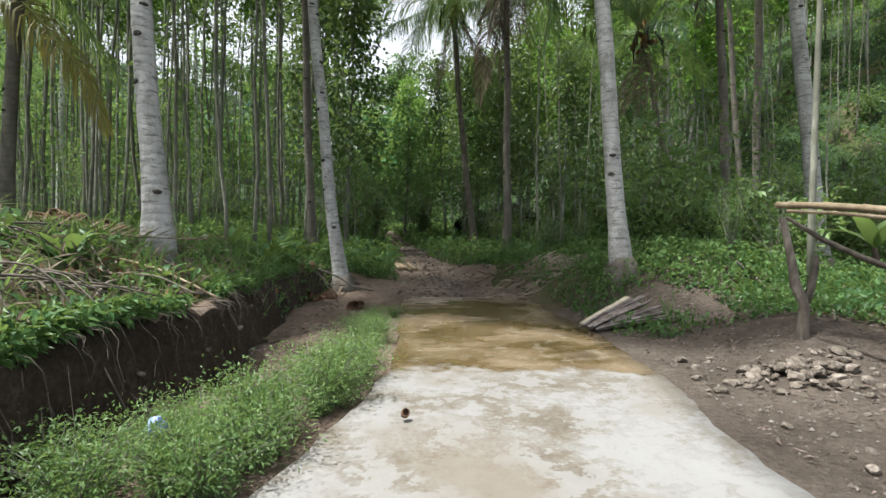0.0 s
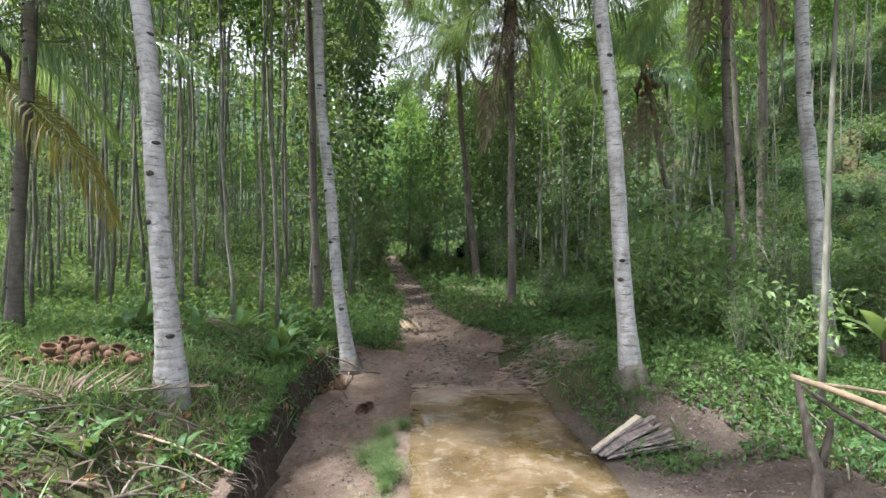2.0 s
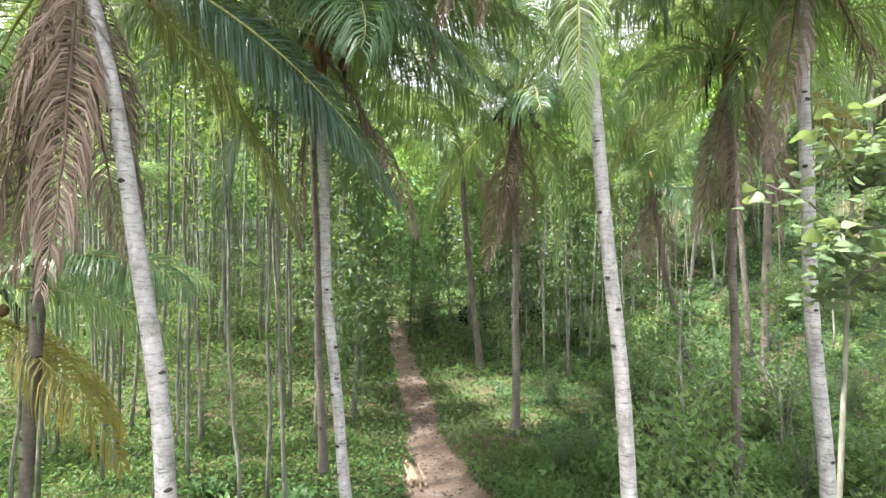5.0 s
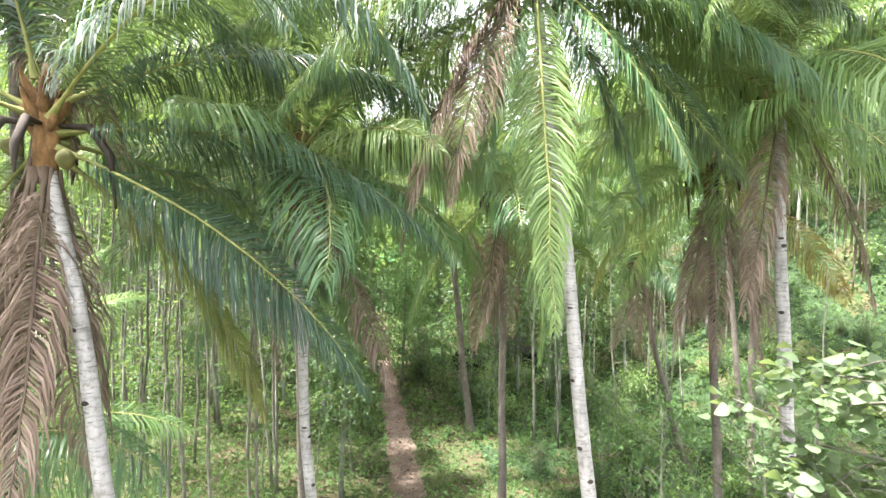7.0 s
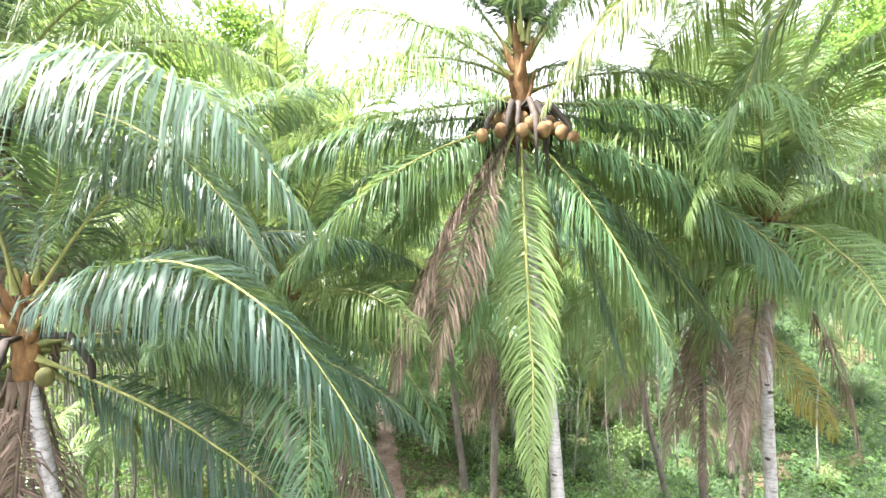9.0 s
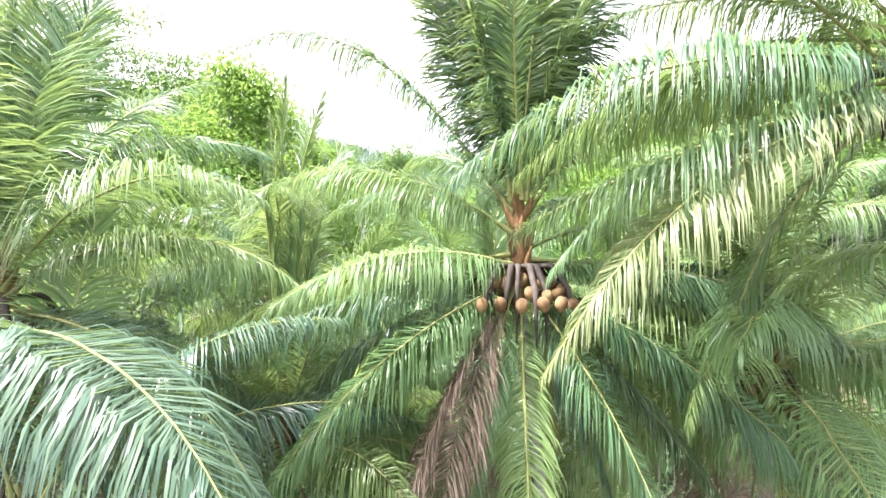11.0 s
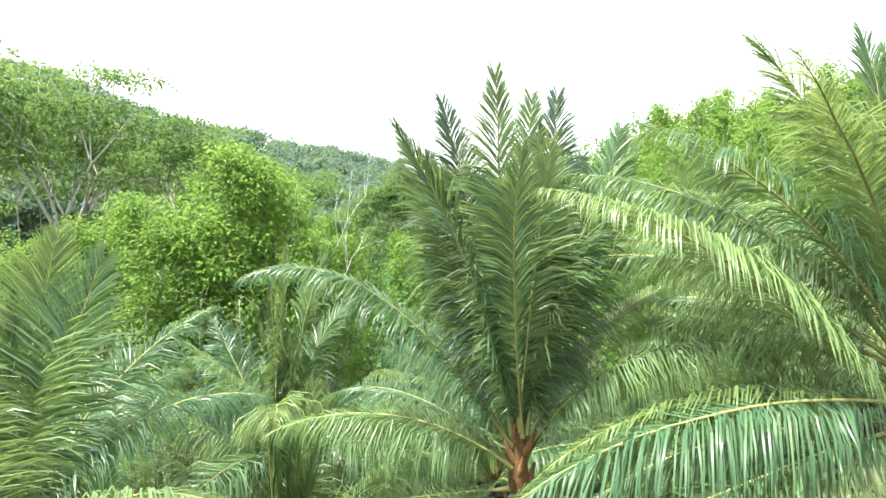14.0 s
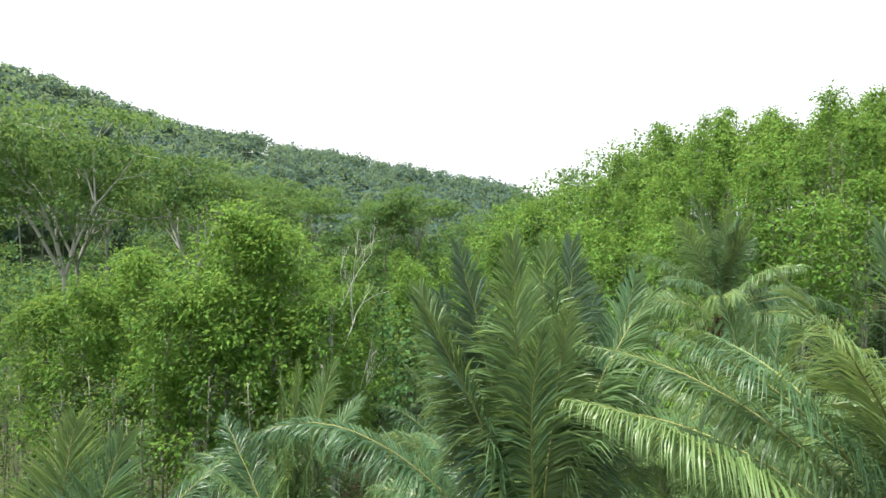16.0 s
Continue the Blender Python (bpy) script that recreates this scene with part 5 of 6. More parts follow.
# strip of fresh weeds along the road
for i in range(24):
    q = i / 23
    y = 7.7 - 5.2 * q ** 0.9
    if 5.35 < y < 5.85:
        continue
    x = -0.94 - 0.40 * float(1 - smooth(2.5, 4.6, y)) + rng.normal(0, 0.08 + 0.16 * q * q)
    bush(CLUMP[i % 3], "weed_clump", x, y, (0.62 if i % 5 == 2 else 1.08) * rng.uniform(0.8, 1.2) * (0.55 + 0.5 * q), rng.uniform(0, 360), "fresh green feathery weeds at the road's edge", "weeds", "weeds along the road")
for x, y, sc in ((-1.95, 2.6, 0.95), (-1.75, 2.35, 1.0), (-1.4, 2.6, 0.9), (-1.6, 3.0, 0.9), (-1.25, 2.9, 0.8)):
    bush(CLUMP[1], "weed_clump", x, y, sc, rng.uniform(0, 360), "fresh green feathery weeds at the road's edge", "weeds", "weeds along the road")


for i in range(100):
    y = rng.uniform(16, 38)
    x = valley(y) + 1.6 + rng.uniform(0.15, 1.0) * (4 + y * 0.8)
    kind = i % 3
    proto, what = ((BIGSHRUB, "bushy shrub with long yellow-green leaves"), (DARKSHRUB, "dense dark green shrub on the forest floor"), (FINESHRUB, "tall loose shrub with many small leaves"))[kind]
    bush(proto[rng.integers(2)], ("broadleaf_shrub", "dark_shrub", "small_leaved_shrub")[kind], x, y, rng.uniform(0.35, 0.8), rng.uniform(0, 360), what, "shrub", ("shrubs beside the path", "dark shrubs", "small-leaved shrubs")[kind])


def blade_mesh(name, length, width, bend, leaf, segs=7, cup=0.25, heart=False):
    """One broad leaf on a stalk that rises from the origin and arches along +x."""
    s = np.linspace(0, 1, segs)
    e = np.radians(78 - bend * s ** 1.3)
    st = length / (segs - 1)
    P = np.zeros((segs, 3))
    P[1:, 0], P[1:, 2] = np.cumsum(np.cos(e[:-1]) * st), np.cumsum(np.sin(e[:-1]) * st)
    w = width * 0.5 * np.sin(np.pi * np.clip(s * 0.93 + 0.07, 0, 1) ** (0.55 if heart else 0.8)) ** 0.8
    w[0], w[-1] = width * 0.04, 0.002
    up = np.stack([-np.sin(e), 0 * e, np.cos(e)], 1)
    left = P + up * (w * cup)[:, None] + np.array((0, 1.0, 0)) * w[:, None]
    right = P + up * (w * cup)[:, None] - np.array((0, 1.0, 0)) * w[:, None]
    v = np.vstack([left, P, right])
    f = [[i, i + 1, segs + i + 1, segs + i] for i in range(segs - 1)] + [[segs + i, segs + i + 1, 2 * segs + i + 1, 2 * segs + i] for i in range(segs - 1)]
    return mesh_np(name, v, f, [leaf], None, True)


LANCE = [blade_mesh("lance_leaf%d" % i, 0.75, 0.17, 60 + 30 * i, LEAF_LUSH) for i in range(3)]
BANANA = [blade_mesh("banana_leaf%d" % i, 1.7, 0.42, 50 + 40 * i, LEAF_BIG, 10) for i in range(2)]
GRASSY = [blade_mesh("grass_leaf%d" % i, 0.9, 0.025, 70 + 40 * i, LEAF_FRESH, 6) for i in range(2)]


def rosette(name, x, y, meshes, n, scale, label, category, group, rng, stalk=0.0):
    thing = tagged(new(name), label, category, group)
    thing.location = (x, y, gz(x, y) - 0.02)
    if stalk:
        v, f = tube(np.array([(0, 0, -0.2), (0.02, 0, stalk * 0.5), (0.0, 0.03, stalk), (0, 0.03, stalk + 0.35)]), np.array((0.085, 0.07, 0.055, 0.02)) * (0.6 + 0.4 * scale), 9)
        part("stem", mesh_np("plant_stem", v, tri_fix(f), [MIDRIB_DEAD], None, True), thing, "stem wrapped in dry brown sheaths")
    for i in range(n):
        m = pose(0, 0, stalk, 0, 0, i * 137.5 + rng.normal(0, 14)) @ Matrix.Rotation(radians(float(rng.uniform(-6, 34))), 4, "Y") @ Matrix.Scale(scale * rng.uniform(0.6, 1.15), 4)
        m = m @ Matrix.Translation((0.03, 0, 0))
        part("leaf", meshes[rng.integers(len(meshes))], thing, m=m)
    return thing


for i in range(26):
    x, y = rng.uniform(-6.6, -2.9), rng.uniform(8.6, 12.4)
    rosette("broad_leaf_plant", x, y, LANCE, 9, rng.uniform(0.7, 1.15), "low plant with upright lance-shaped green leaves", "plant", "broad-leaved plants", rng)
for x, y in ((-5.9, 5.6), (-6.6, 7.0), (-7.6, 6.4), (-4.3, 7.6), (-3.3, 4.4), (-8.2, 10.2), (-9.4, 9.0), (5.4, 7.6), (6.0, 8.7), (4.2, 9.4), (-2.75, 4.9)):
    rosette("broad_leaf_plant", x, y, LANCE, 7, rng.uniform(0.5, 0.85), "low plant with upright lance-shaped green leaves", "plant", "broad-leaved plants", rng)
for x, y, sc in ((-4.7, 4.6, 1.1), (-5.3, 4.9, 1.2), (-4.2, 4.2, 0.9), (-5.9, 6.3, 1.0), (-3.6, 5.2, 0.7), (-2.9, 6.2, 0.55), (-6.4, 5.4, 1.1), (-3.0, 3.4, 0.6), (-3.7, 7.0, 0.6)):
    rosette("grass_tussock", x, y, GRASSY, 16, sc, "tussock of long arching grass leaves on the bank", "grass", "grass tussocks", rng)
rosette("banana_plant", 7.95, 9.2, BANANA, 6, 0.62, "young banana plant with torn light green leaves", "banana plant", "", rng, stalk=0.6)
rosette("banana_plant", 10.6, 10.6, BANANA, 5, 0.7, "young banana plant with torn light green leaves", "banana plant", "", rng, stalk=0.7)


# ---------------------------------------------------------------- tree with large pale leaves close to the camera's rise
def heart_leaf():
    a = np.linspace(0, 2 * np.pi, 11, endpoint=False)
    r = 0.5 + 0.10 * np.cos(a) - 0.16 * np.exp(-((a - np.pi) / 0.35) ** 2)
    rim = np.stack([0.42 + r * np.cos(a), r * 0.92 * np.sin(a), -0.16 * np.abs(np.sin(a)) ** 2 - 0.06 * np.cos(a)], 1)
    v = np.vstack([rim, (0.35, 0, 0.03)])
    return v, np.array([[i, (i + 1) % 11, 11] for i in range(11)])


def large_leaf_tree():
    rng = np.random.default_rng(77)
    x, y = 5.12, 7.0
    thing = tagged(new("large_leaf_tree"), "slim pale-trunked tree with big pale green heart-shaped leaves", "tree")
    thing.location = (x, y, gz(x, y))
    top = np.array((0.12, -0.25, 7.8))
    s = np.linspace(0, 1, 10)
    path = np.stack([top[0] * s ** 1.2, top[1] * s, top[2] * s], 1)
    path[0, 2] = -0.3
    pieces = [tube(path, 0.05 * (1 - 0.6 * s), 9)]
    tips = []
    for i in range(24):
        q = rng.uniform(0.76, 1.0)
        root = np.array([np.interp(q, s, path[:, k]) for k in range(3)])
        a = i * 2.4
        r = rng.uniform(0.6, 1.6)
        tip = root + np.array((math.cos(a) * r + 0.15, math.sin(a) * r * 0.8 - 0.7, rng.uniform(-0.3, 0.8)))
        pieces.append(tube(np.stack([root, (root + tip) / 2 + (0, 0, 0.12), tip]), (0.022, 0.016, 0.007), 5))
        tips += [root + (tip - root) * u for u in (0.55, 0.7, 0.85, 1.0)]
    v, f = join([(a, tri_fix(b)) for a, b in pieces])
    part("trunk", mesh_np("large_leaf_trunk", v, f, [BARK], None, True), thing)
    lv, lf = heart_leaf()
    more = []
    for _ in range(520):
        m = np.array(pose(0, 0, 0, rng.normal(0, 18), rng.uniform(0, 45), rng.uniform(0, 360)).to_3x3())
        more.append((lv @ m.T * rng.uniform(0.09, 0.19) + tips[rng.integers(len(tips))] + rng.normal(0, 0.2, 3), lf))
    v, f = join(more)
    part("foliage", mesh_np("heart_foliage", v, f, [LEAF_PALE], None, True), thing)["kind"] = "stuff"
    for kind in range(2):
        vs = lv * (1, 1, 1 + kind)
        me = mesh_np("heart_leaf%d" % kind, vs, lf, [LEAF_PALE], None, True)
        for tip in tips[kind::2]:
            for _ in range(3):
                p = tip + rng.normal(0, 0.13, 3)
                m = pose(*p, rng.normal(0, 14), rng.uniform(0, 38), rng.uniform(0, 360)) @ Matrix.Scale(rng.uniform(0.13, 0.27), 4)
                part("leaf", me, thing, m=m)


large_leaf_tree()


# ---------------------------------------------------------------- loose things
def box_piece(length, width, thick, rng, warp=0.01):
    """A rough sawn slab along +x with uneven, slightly rounded edges."""
    n = 7
    s = np.linspace(0, 1, n)
    ring = np.array([(-0.5, -0.42), (-0.42, -0.5), (0.42, -0.5), (0.5, -0.42), (0.5, 0.42), (0.42, 0.5), (-0.42, 0.5), (-0.5, 0.42)])
    wv = width * (1 + 0.12 * np.sin(s * 7 + rng.uniform(0, 6)))
    v = np.stack([np.stack([np.full(8, s[i] * length), ring[:, 0] * wv[i], ring[:, 1] * thick + warp * math.sin(s[i] * 5)], 1) for i in range(n)]).reshape(-1, 3)
    f = [[i * 8 + j, i * 8 + (j + 1) % 8, (i + 1) * 8 + (j + 1) % 8, (i + 1) * 8 + j] for i in range(n - 1) for j in range(8)]
    v = np.vstack([v, (0, 0, 0), (length, 0, 0)])
    f += [[(j + 1) % 8, j, n * 8, n * 8] for j in range(8)] + [[(n - 1) * 8 + j, (n - 1) * 8 + (j + 1) % 8, n * 8 + 1, n * 8 + 1] for j in range(8)]
    return v, tri_fix(f)


def plank_pile():
    rng = np.random.default_rng(12)
    foot = np.array((1.88, 6.72))
    for i in range(11):
        q = i / 10
        right = np.array((2.72 + 0.42 * q, 7.25 - 0.55 * q))
        a = foot + rng.normal(0, 0.035, 2) + (0.02 * i, 0.0)
        za = gz(*a) + 0.03 + 0.012 * (10 - i) * 0.6
        zb = gz(*right) + 0.08 + 0.30 * (1 - q) * 0.7 + rng.normal(0, 0.02)
        d = np.array((*(right - a), zb - za))
        L = np.linalg.norm(d) * rng.uniform(0.9, 1.08)
        v, f = box_piece(L, rng.uniform(0.07, 0.11), 0.022, rng)
        m = Matrix.Translation((a[0], a[1], za)) @ Vector(d).to_track_quat("X", "Z").to_matrix().to_4x4() @ Matrix.Rotation(radians(float(rng.uniform(-40, 25))), 4, "X")
        ob = new("wood_slab", mesh_np("wood_slab", v, f, [WOOD_PALE if i == 0 else WOOD_GREY]))
        ob.matrix_basis = m
        tagged(ob, "freshly cut pale wooden slab on the pile" if i == 0 else "weathered grey-brown wooden slab in a pile", "wooden slab", "pile of wood slabs")


def pole(name, points, r0, r1, material, label, category, group=""):
    pts = np.array(points, float)
    s, q = np.linspace(0, 1, len(pts)), np.linspace(0, 1, 14)
    p = np.stack([np.interp(q, s, pts[:, k]) for k in range(3)], 1)
    p[1:-1] = (p[:-2] + 2 * p[1:-1] + p[2:]) / 4
    rng = np.random.default_rng(int(abs(p).sum() * 1000) % 9999)
    p += rng.normal(0, r0 * 0.12, p.shape)
    v, f = tube(p, (r0 + (r1 - r0) * q) * (1 + rng.normal(0, 0.05, 14)), 8)
    o = pts[0]
    ob = new(name, mesh_np(name, v - o, tri_fix(f), [material], None, True))
    ob.location = o
    return tagged(ob, label, category, group)


def fence_of_poles():
    x, y = 3.76, 5.25
    z = gz(x, y)
    post = tagged(new("rough_fence"), "rough fence of a crooked stump and bamboo poles", "fence")
    post.location = (x, y, z)

    def add(name, pts, radii, material, label=""):
        pts, radii = np.array(pts, float) - (x, y, z), np.array(radii, float)
        if name == "rail":
            s, q = np.linspace(0, 1, len(pts)), np.linspace(0, 1, 72)
            pts, radii = np.stack([np.interp(q, s, pts[:, k]) for k in range(3)], 1), np.interp(q, s, radii)
            radii = radii * (1 + 0.22 * (np.arange(72) % 8 == 4) + 0.03 * np.sin(q * 40))
            pts[:, 2] += 0.012 * np.sin(q * 9)
        v, f = tube(pts, radii, 8)
        part(name, mesh_np(name, v, tri_fix(f), [material], None, True), post, label)
    add("stump", [(x, y, z - 0.25), (x + 0.01, y, z + 0.12), (x + 0.03, y, z + 0.34), (x - 0.07, y, z + 0.56), (x - 0.10, y, z + 0.78), (x - 0.20, y, 1.63)], (0.075, 0.058, 0.05, 0.052, 0.042, 0.03), STUMP)
    add("stump_fork", [(x + 0.03, y, z + 0.34), (x + 0.11, y + 0.02, z + 0.52), (x + 0.16, y + 0.02, z + 0.72), (x + 0.15, y, z + 0.86)], (0.045, 0.040, 0.034, 0.026), STUMP)
    add("rail", [(3.33, 5.0, 1.74), (3.65, 4.13, 1.62), (4.1, 2.9, 1.45), (4.4, 2.0, 1.25)], (0.030, 0.034, 0.036, 0.036), POLE, "pale bamboo pole with split end")
    add("rail", [(3.45, 5.03, 1.68), (4.22, 4.80, 1.60), (5.3, 4.5, 1.5), (6.2, 4.2, 1.3)], (0.016, 0.02, 0.02, 0.018), POLE, "thin pale bamboo pole")
    add("branch", [(3.5, 5.1, 1.62), (3.78, 5.0, 1.40), (4.05, 4.85, 1.22), (4.5, 4.6, 0.98), (4.9, 4.4, 0.55)], (0.018, 0.026, 0.03, 0.032, 0.03), STUMP, "dark crooked branch")


def stone_meshes():
    out = []
    for i in range(5):
        rng = np.random.default_rng(200 + i)
        bm = bmesh.new()
        bmesh.ops.create_icosphere(bm, subdivisions=2, radius=1.0)
        planes = rng.normal(size=(13, 3))
        planes /= np.linalg.norm(planes, axis=1, keepdims=True)
        cuts = rng.uniform(0.55, 0.9, 13)
        for v in bm.verts:
            for p, c in zip(planes, cuts):
                over = float(np.dot(p, v.co)) - c
                if over > 0:
                    v.co -= Vector(p) * over
            v.co.z *= 0.72
        me = bpy.data.meshes.new("stone")
        bm.to_mesh(me)
        bm.free()
        me.materials.append(STONE)
        out.append(me)
    return out


def stones():
    rng = np.random.default_rng(14)
    meshes = stone_meshes()
    for i in range(250):
        if i < 120:
            r = abs(rng.normal(0, 0.5))
            a = rng.uniform(0, 6.28)
            x, y, s = 3.25 + math.cos(a) * r * 1.2, 4.55 + math.sin(a) * r * 0.8, 0.028 + 0.062 * rng.random() ** 2.2
            lift = max(0.0, 0.11 - 0.22 * r) * rng.random()
        elif i < 232:
            x, y, s, lift = rng.uniform(2.35, 5.2), rng.uniform(2.6, 5.8), 0.014 + 0.05 * rng.random() ** 2, 0.0
        else:
            y = rng.uniform(11.5, 15.5)
            x, s, lift = valley(y) + rng.choice([-1, 1]) * rng.uniform(0.5, 1.1), rng.uniform(0.04, 0.11), 0.0
        ob = new("stone", meshes[i % 5])
        ob.matrix_basis = pose(x, y, gz(x, y) + lift + s * 0.25, rng.normal(0, 14), rng.normal(0, 14), rng.uniform(0, 360)) @ Matrix.Scale(s, 4)
        tagged(ob, "angular grey-brown stone lying on the muddy ground", "stone", "loose stones")
    for i in range(8):
        y = rng.uniform(2.6, 6.8)
        x = float(bank_lip(np.array([y]))[0]) - 0.05
        s = rng.uniform(0.02, 0.055)
        ob = new("stone", meshes[i % 5])
        ob.matrix_basis = pose(x, y, float(base_height(y)) + rng.uniform(0.08, 0.5), rng.uniform(-60, 60), rng.uniform(-60, 60), rng.uniform(0, 360)) @ Matrix.Scale(s, 4)
        tagged(ob, "dark stone stuck in the cut bank's soil", "stone", "stones in the bank")
    # fine gravel
    n = 5000
    y = rng.uniform(2.2, 7.0, n)
    x = 2.1 + 3.6 * rng.random(n) ** 1.3 + 0.1 * lattice(y, y * 0, 0.5, 3)
    a, c = road_span(y)
    ok = x > c + 0.06
    n2 = 1600
    y2 = rng.uniform(2.0, 9.0, n2)
    x2 = rng.uniform(-2.2, -1.15, n2)
    x, y = np.concatenate([x[ok], x2]), np.concatenate([y[ok], y2])
    z = ground_height(x, y)
    s = 0.003 + 0.022 * rng.random(len(x)) ** 3.5
    octa = np.array([(1, 0, 0), (0, 1, 0), (-1, 0, 0), (0, -1, 0), (0, 0, 0.75), (0, 0, -0.75)])
    v = np.stack([x, y, z + s * 0.2], 1)[:, None, :] + octa[None] * s[:, None, None] * rng.uniform(0.6, 1.4, (len(x), 1, 3))
    q = np.arange(len(x))[:, None] * 6
    f = np.vstack([q + t for t in ([0, 1, 4], [1, 2, 4], [2, 3, 4], [3, 0, 4], [1, 0, 5], [2, 1, 5], [3, 2, 5], [0, 3, 5])])
    tagged(new("gravel", mesh_np("gravel", v.reshape(-1, 3), f, [GRAVEL])), "small grey gravel scattered over the mud", "gravel", kind="stuff")


def husk_mesh():
    """Half a coconut husk, hollow."""
    bm = bmesh.new()
    bmesh.ops.create_uvsphere(bm, u_segments=12, v_segments=8, radius=0.11)
    bmesh.ops.delete(bm, geom=[v for v in bm.verts if v.co.z > 0.045], context="VERTS")
    for v in bm.verts:
        v.co.y *= 1.3
        v.co.z += 0.012 * math.sin(v.co.x * 60)
    bmesh.ops.solidify(bm, geom=bm.faces[:], thickness=0.02)
    for f in bm.faces:
        f.smooth = True
    me = bpy.data.meshes.new("husk")
    bm.to_mesh(me)
    bm.free()
    me.materials.append(HUSK)
    return me


def husks_and_wood():
    rng = np.random.default_rng(15)
    husk = husk_mesh()
    spots = [(-5.1 + rng.normal(0, 0.42), 6.7 + rng.normal(0, 0.26)) for _ in range(64)] + [(-2.35 + rng.normal(0, 0.2), 9.5 + rng.normal(0, 0.25)) for _ in range(7)]
    spots += [(-1.5, 8.35), (-1.42, 8.5), (-0.26, 3.45), (1.4, 18.1), (1.7, 17.7), (6.3, 9.4), (6.7, 9.2), (6.0, 9.6)]
    for x, y in spots:
        a, c = road_span(y)
        z = float(base_height(y)) + 0.06 if a < x < c and y < 12 else gz(x, y)
        ob = new("coconut_husk", husk)
        heap = 0.26 * rng.random() * math.exp(-((x + 5.1) ** 2 + (y - 6.7) ** 2) / 0.3)
        ob.matrix_basis = pose(x, y, z + 0.06 + heap, rng.uniform(-70, 70), rng.uniform(-70, 70), rng.uniform(0, 360)) @ Matrix.Scale(0.28 if (x, y) == (-0.26, 3.45) else rng.uniform(0.6, 0.95), 4)
        tagged(ob, "split brown coconut husk lying on the ground", "coconut husk", "coconut husks")
    for i in range(5):
        x, y = -1.15 + 0.09 * i + rng.normal(0, 0.03), 14.0 + rng.normal(0, 0.15)
        pole("log", [(x, y, gz(x, y) + 0.06), (x - 0.14, y + 0.55, gz(x - 0.14, y + 0.55) + 0.07), (x - 0.3, y + 1.1, gz(x - 0.3, y + 1.1) + 0.06)], 0.055, 0.045, POLE,
             "short pale log lying beside the soil path", "log", "logs beside the path")
    for i in range(90):
        if i < 26:
            x, y = rng.uniform(4.4, 7.2), rng.uniform(5.4, 7.6)
        elif i < 76:
            x, y = rng.uniform(-4.9, -2.5), rng.uniform(2.9, 5.6)
        else:
            x, y = rng.uniform(-3.2, -1.9), rng.uniform(9.4, 11.0)
        a, L = rng.uniform(0, 6.28), rng.uniform(0.5, 1.5)
        dx, dy = math.cos(a) * L / 2, math.sin(a) * L / 2
        k = rng.uniform(0.008, 0.022)
        pole("stick", [(x - dx, y - dy, gz(x - dx, y - dy) + 0.03), (x, y, max(gz(x, y), (gz(x - dx, y - dy) + gz(x + dx, y + dy)) / 2) + 0.05 + 0.07 * rng.random()), (x + dx, y + dy, gz(x + dx, y + dy) + 0.03)],
             k, k * 0.6, STUMP if i % 6 else POLE, "dead stick lying among the weeds", "stick", "dead sticks")
    # fallen palm leaves
    for x, y, turn, kind in ((2.2, 10.3, 200, "dry"), (1.9, 10.9, 170, "dry"), (-4.6, 7.2, 160, "dry"), (-3.0, 4.1, 195, "dry"), (-2.9, 5.0, 170, "dry"), (-3.4, 3.5, 150, "dry"), (-3.4, 9.3, 140, "dry"), (5.6, 6.6, 20, "dry"), (-5.0, 5.0, 20, "dry")):
        blade, rib = FALLEN
        thing = tagged(new("fallen_palm_leaf"), "dry fallen palm leaf lying on the ground", "palm leaf", "fallen palm leaves")
        slope = math.degrees(math.atan2(gz(x + math.cos(radians(turn)) * 1.2, y + math.sin(radians(turn)) * 1.2) - gz(x, y), 1.2))
        thing.matrix_basis = pose(x, y, gz(x, y) + 0.07, 0, -slope, turn) @ Matrix.Scale(0.55, 4)
        part("blade", blade, thing)
        part("midrib", rib, thing)


def plastic_bag():
    bm = bmesh.new()
    bmesh.ops.create_icosphere(bm, subdivisions=3, radius=0.1)
    rng = np.random.default_rng(3)
    ax = rng.normal(size=(9, 3)) * 14
    for v in bm.verts:
        k = 1 + 0.6 * sum(math.sin(float(np.dot(a, v.co)) + i) for i, a in enumerate(ax)) / 3
        v.co = Vector((v.co.x * 0.75 * k, v.co.y * 0.5 * k, v.co.z * 0.95 * k))
    me = bpy.data.meshes.new("plastic_bag")
    bm.to_mesh(me)
    bm.free()
    me.materials.append(PLASTIC)
    ob = new("plastic_bag", me)
    ob.matrix_basis = pose(-1.62, 2.8, 0.30, 15, 25, 30) @ Matrix.Scale(0.72, 4)
    tagged(ob, "crumpled pale blue plastic bag caught in weeds", "plastic bag")


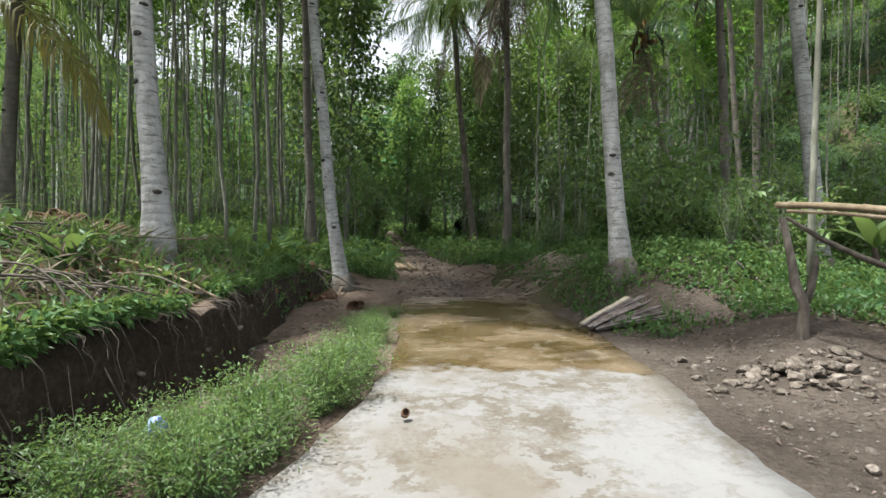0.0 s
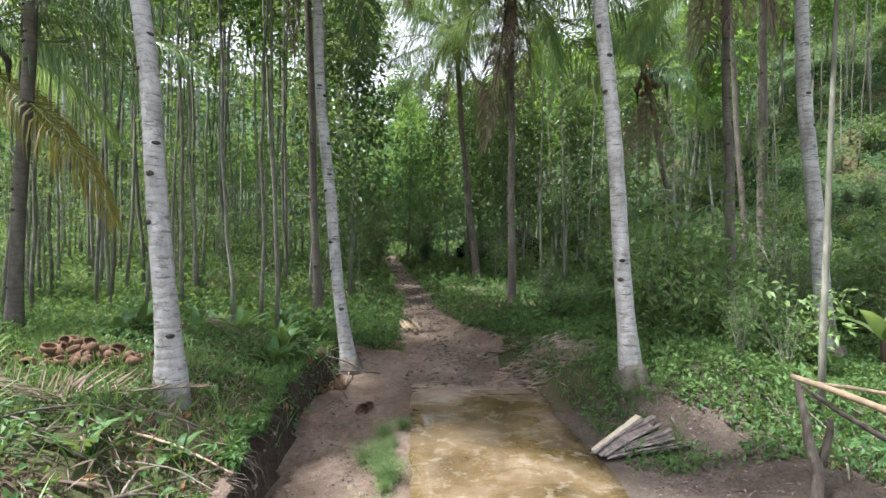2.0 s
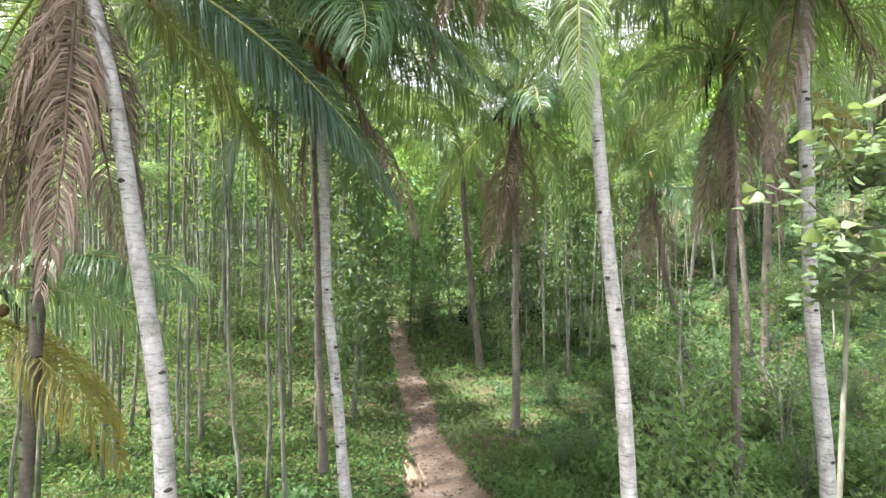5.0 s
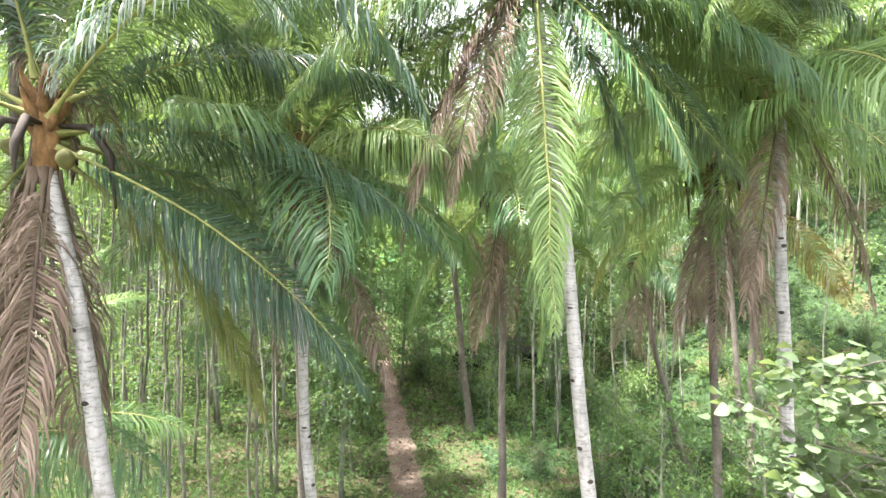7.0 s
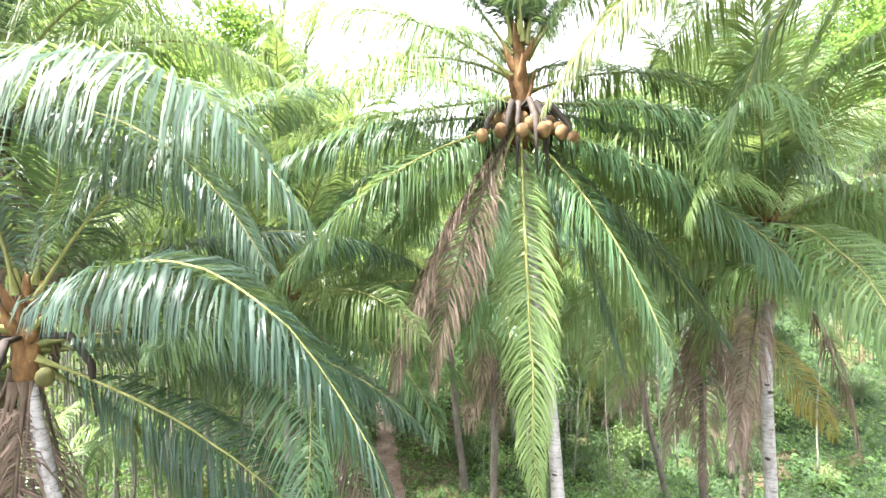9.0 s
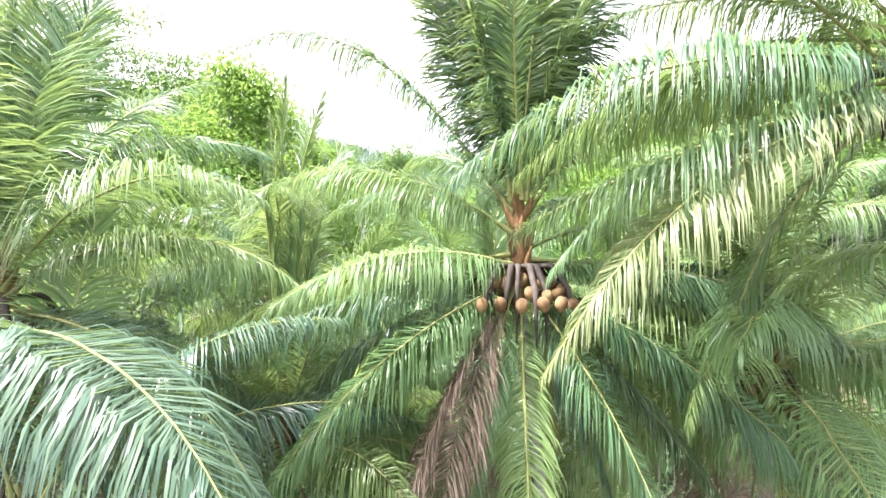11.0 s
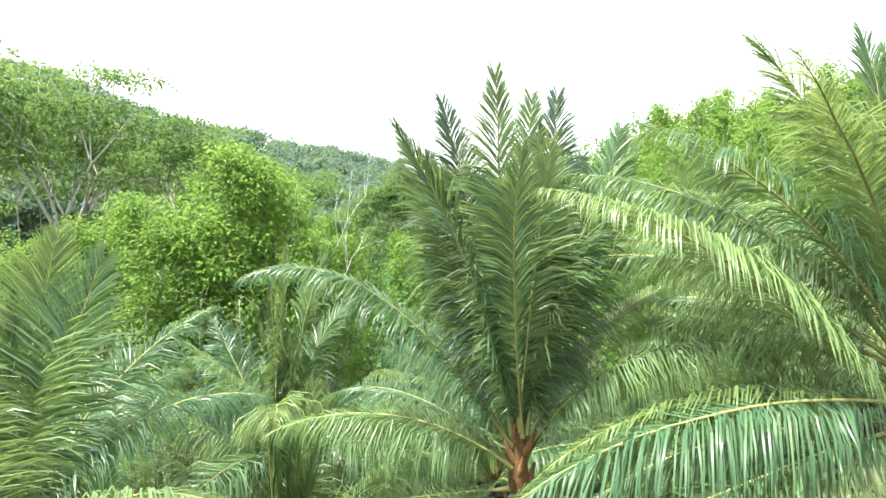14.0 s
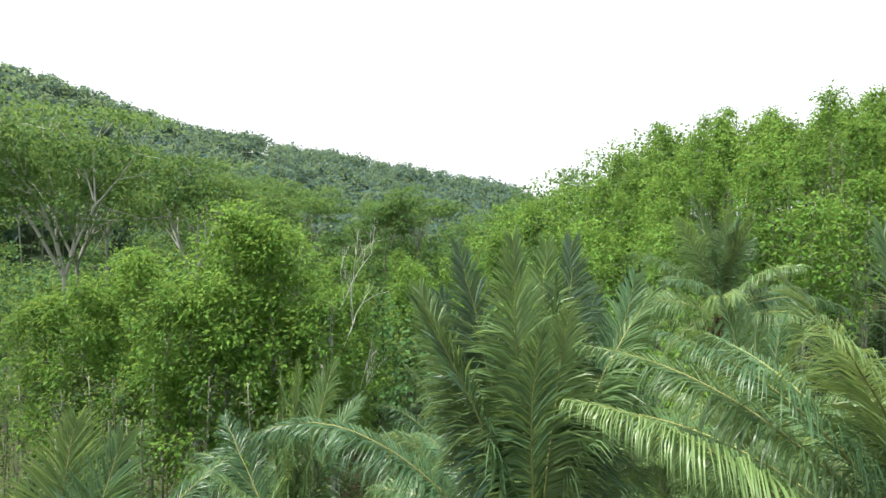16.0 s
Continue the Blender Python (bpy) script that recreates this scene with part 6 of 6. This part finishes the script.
# two rock masses stand in for an unclear dark patch on the slope
def dark_patch_rocks():
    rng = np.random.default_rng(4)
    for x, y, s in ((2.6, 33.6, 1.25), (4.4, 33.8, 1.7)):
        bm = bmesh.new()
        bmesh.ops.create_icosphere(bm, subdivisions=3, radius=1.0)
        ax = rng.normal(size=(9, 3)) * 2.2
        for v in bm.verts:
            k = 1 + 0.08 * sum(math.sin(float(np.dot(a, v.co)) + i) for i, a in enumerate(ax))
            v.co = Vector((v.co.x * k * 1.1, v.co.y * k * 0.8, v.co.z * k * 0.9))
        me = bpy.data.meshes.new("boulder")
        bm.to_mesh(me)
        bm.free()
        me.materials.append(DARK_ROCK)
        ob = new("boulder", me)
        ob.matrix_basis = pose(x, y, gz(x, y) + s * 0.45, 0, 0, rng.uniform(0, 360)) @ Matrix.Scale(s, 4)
        tagged(ob, "near-black rock mass filling a dark patch on the slope", "boulder", "dark boulders")


def straw_heap():
    rng = np.random.default_rng(21)
    n = 1500
    x, y = 2.05 + rng.normal(0, 0.42, n), 10.2 + rng.normal(0, 0.42, n)
    p = np.stack([x, y, ground_height(x, y) + 0.02 + rng.random(n) * 0.16 * np.exp(-((x - 2.05) ** 2 + (y - 10.2) ** 2) / 0.4)], 1)
    v, f = leaves(rng, p, 0.42, 0.03, 0.05, np.array((1.0, -0.3, 0.0)), spread=0.35)
    tagged(new("straw_heap", mesh_np("straw_heap", v, f, [STRAW])), "heap of pale dry straw and split palm ribs", "straw", kind="stuff")


def bank_roots():
    """Fine roots and vines that hang down the cut face."""
    rng = np.random.default_rng(61)
    pieces = []
    for _ in range(70):
        y = rng.uniform(1.8, 9.2)
        x = float(bank_lip(np.array([y]))[0]) + rng.uniform(-0.06, 0.05)
        top, drop = gz(x - 0.2, y) + 0.02, rng.uniform(0.15, 0.6)
        q = np.linspace(0, 1, 6)
        p = np.stack([x - 0.15 + 0.25 * np.sqrt(q) + 0.02 * rng.normal(size=6), y + rng.normal(0, 0.12) * q + 0.015 * rng.normal(size=6), top + 0.04 * np.sin(q * 3) - drop * q ** 1.4], 1)
        pieces.append(tube(p, np.linspace(0.004, 0.0015, 6) * rng.uniform(0.6, 1.3), 3, cap=False))
    v, f = join([(a, tri_fix(b)) for a, b in pieces])
    tagged(new("bank_roots", mesh_np("bank_roots", v, f, [STUMP], None, True)), "thin brown roots hanging down the cut bank", "roots", kind="stuff")


def path_clods():
    """Crumbled soil and small stones over the trodden path."""
    rng = np.random.default_rng(62)
    n = 2600
    y = 9.5 + 21 * rng.random(n) ** 1.3
    x = valley(y) + rng.normal(0, 0.55, n)
    s = 0.012 + 0.05 * rng.random(n) ** 3
    octa = np.array([(1, 0, 0), (0, 1, 0), (-1, 0, 0), (0, -1, 0), (0, 0, 0.6), (0, 0, -0.6)])
    v = np.stack([x, y, ground_height(x, y) + s * 0.15], 1)[:, None, :] + octa[None] * s[:, None, None] * rng.uniform(0.6, 1.4, (n, 1, 3))
    q = np.arange(n)[:, None] * 6
    f = np.vstack([q + t for t in ([0, 1, 4], [1, 2, 4], [2, 3, 4], [3, 0, 4], [1, 0, 5], [2, 1, 5], [3, 2, 5], [0, 3, 5])])
    tagged(new("path_clods", mesh_np("path_clods", v.reshape(-1, 3), f, [GRAVEL])), "brown clods and small stones along the soil path", "clods", kind="stuff")


def brush_heap():
    """Cut branches thrown down on the bank."""
    rng = np.random.default_rng(63)
    for i in range(34):
        x, y = rng.uniform(-4.6, -2.55), rng.uniform(2.9, 4.7)
        a, L = rng.normal(0.25, 0.5), rng.uniform(0.7, 1.7)
        dx, dy = math.cos(a) * L / 2, math.sin(a) * L / 2
        k = rng.uniform(0.006, 0.015)
        z0 = gz(x, y) + rng.uniform(0.06, 0.26)
        pole("cut_branch", [(x - dx, y - dy, z0 - 0.05), (x - dx * 0.3, y - dy * 0.3, z0 + 0.04), (x + dx * 0.4, y + dy * 0.4, z0 + 0.02), (x + dx, y + dy, min(z0, gz(x + dx, y + dy) + 0.2) - 0.04)],
             k, k * 0.5, STUMP, "dead grey-brown branch in a heap on the bank", "branch", "heap of cut branches")


def mud_litter():
    """Straw, chips and dry leaves trodden into the mud beside the road."""
    rng = np.random.default_rng(64)
    n = 3400
    y = rng.uniform(2.2, 9.2, n)
    x = np.where(np.arange(n) % 5 > 0, rng.uniform(1.8, 6.2, n), rng.uniform(-2.2, -1.0, n))
    a, c = road_span(y)
    keep = ((x > c + 0.05) | (x < a - 0.05)) & (lattice(x, y, 0.7, 51) > -0.45)
    x, y = x[keep], y[keep]
    v, f = leaves(rng, np.stack([x, y, ground_height(x, y) + 0.012], 1), 0.085, 0.022, 0.0, spread=1.0)
    v[:, 2] = np.maximum(v[:, 2], ground_height(v[:, 0], v[:, 1]) + 0.006)
    v[:, 2] = np.minimum(v[:, 2], ground_height(v[:, 0], v[:, 1]) + 0.03)
    tagged(new("mud_litter", mesh_np("mud_litter", v, f, [LITTER])), "grey-brown straw and leaf bits trodden into the mud", "leaf litter", kind="stuff")


bank_roots()
mud_litter()
path_clods()
brush_heap()
straw_heap()
plank_pile()
fence_of_poles()
stones()
husks_and_wood()
plastic_bag()
dark_patch_rocks()
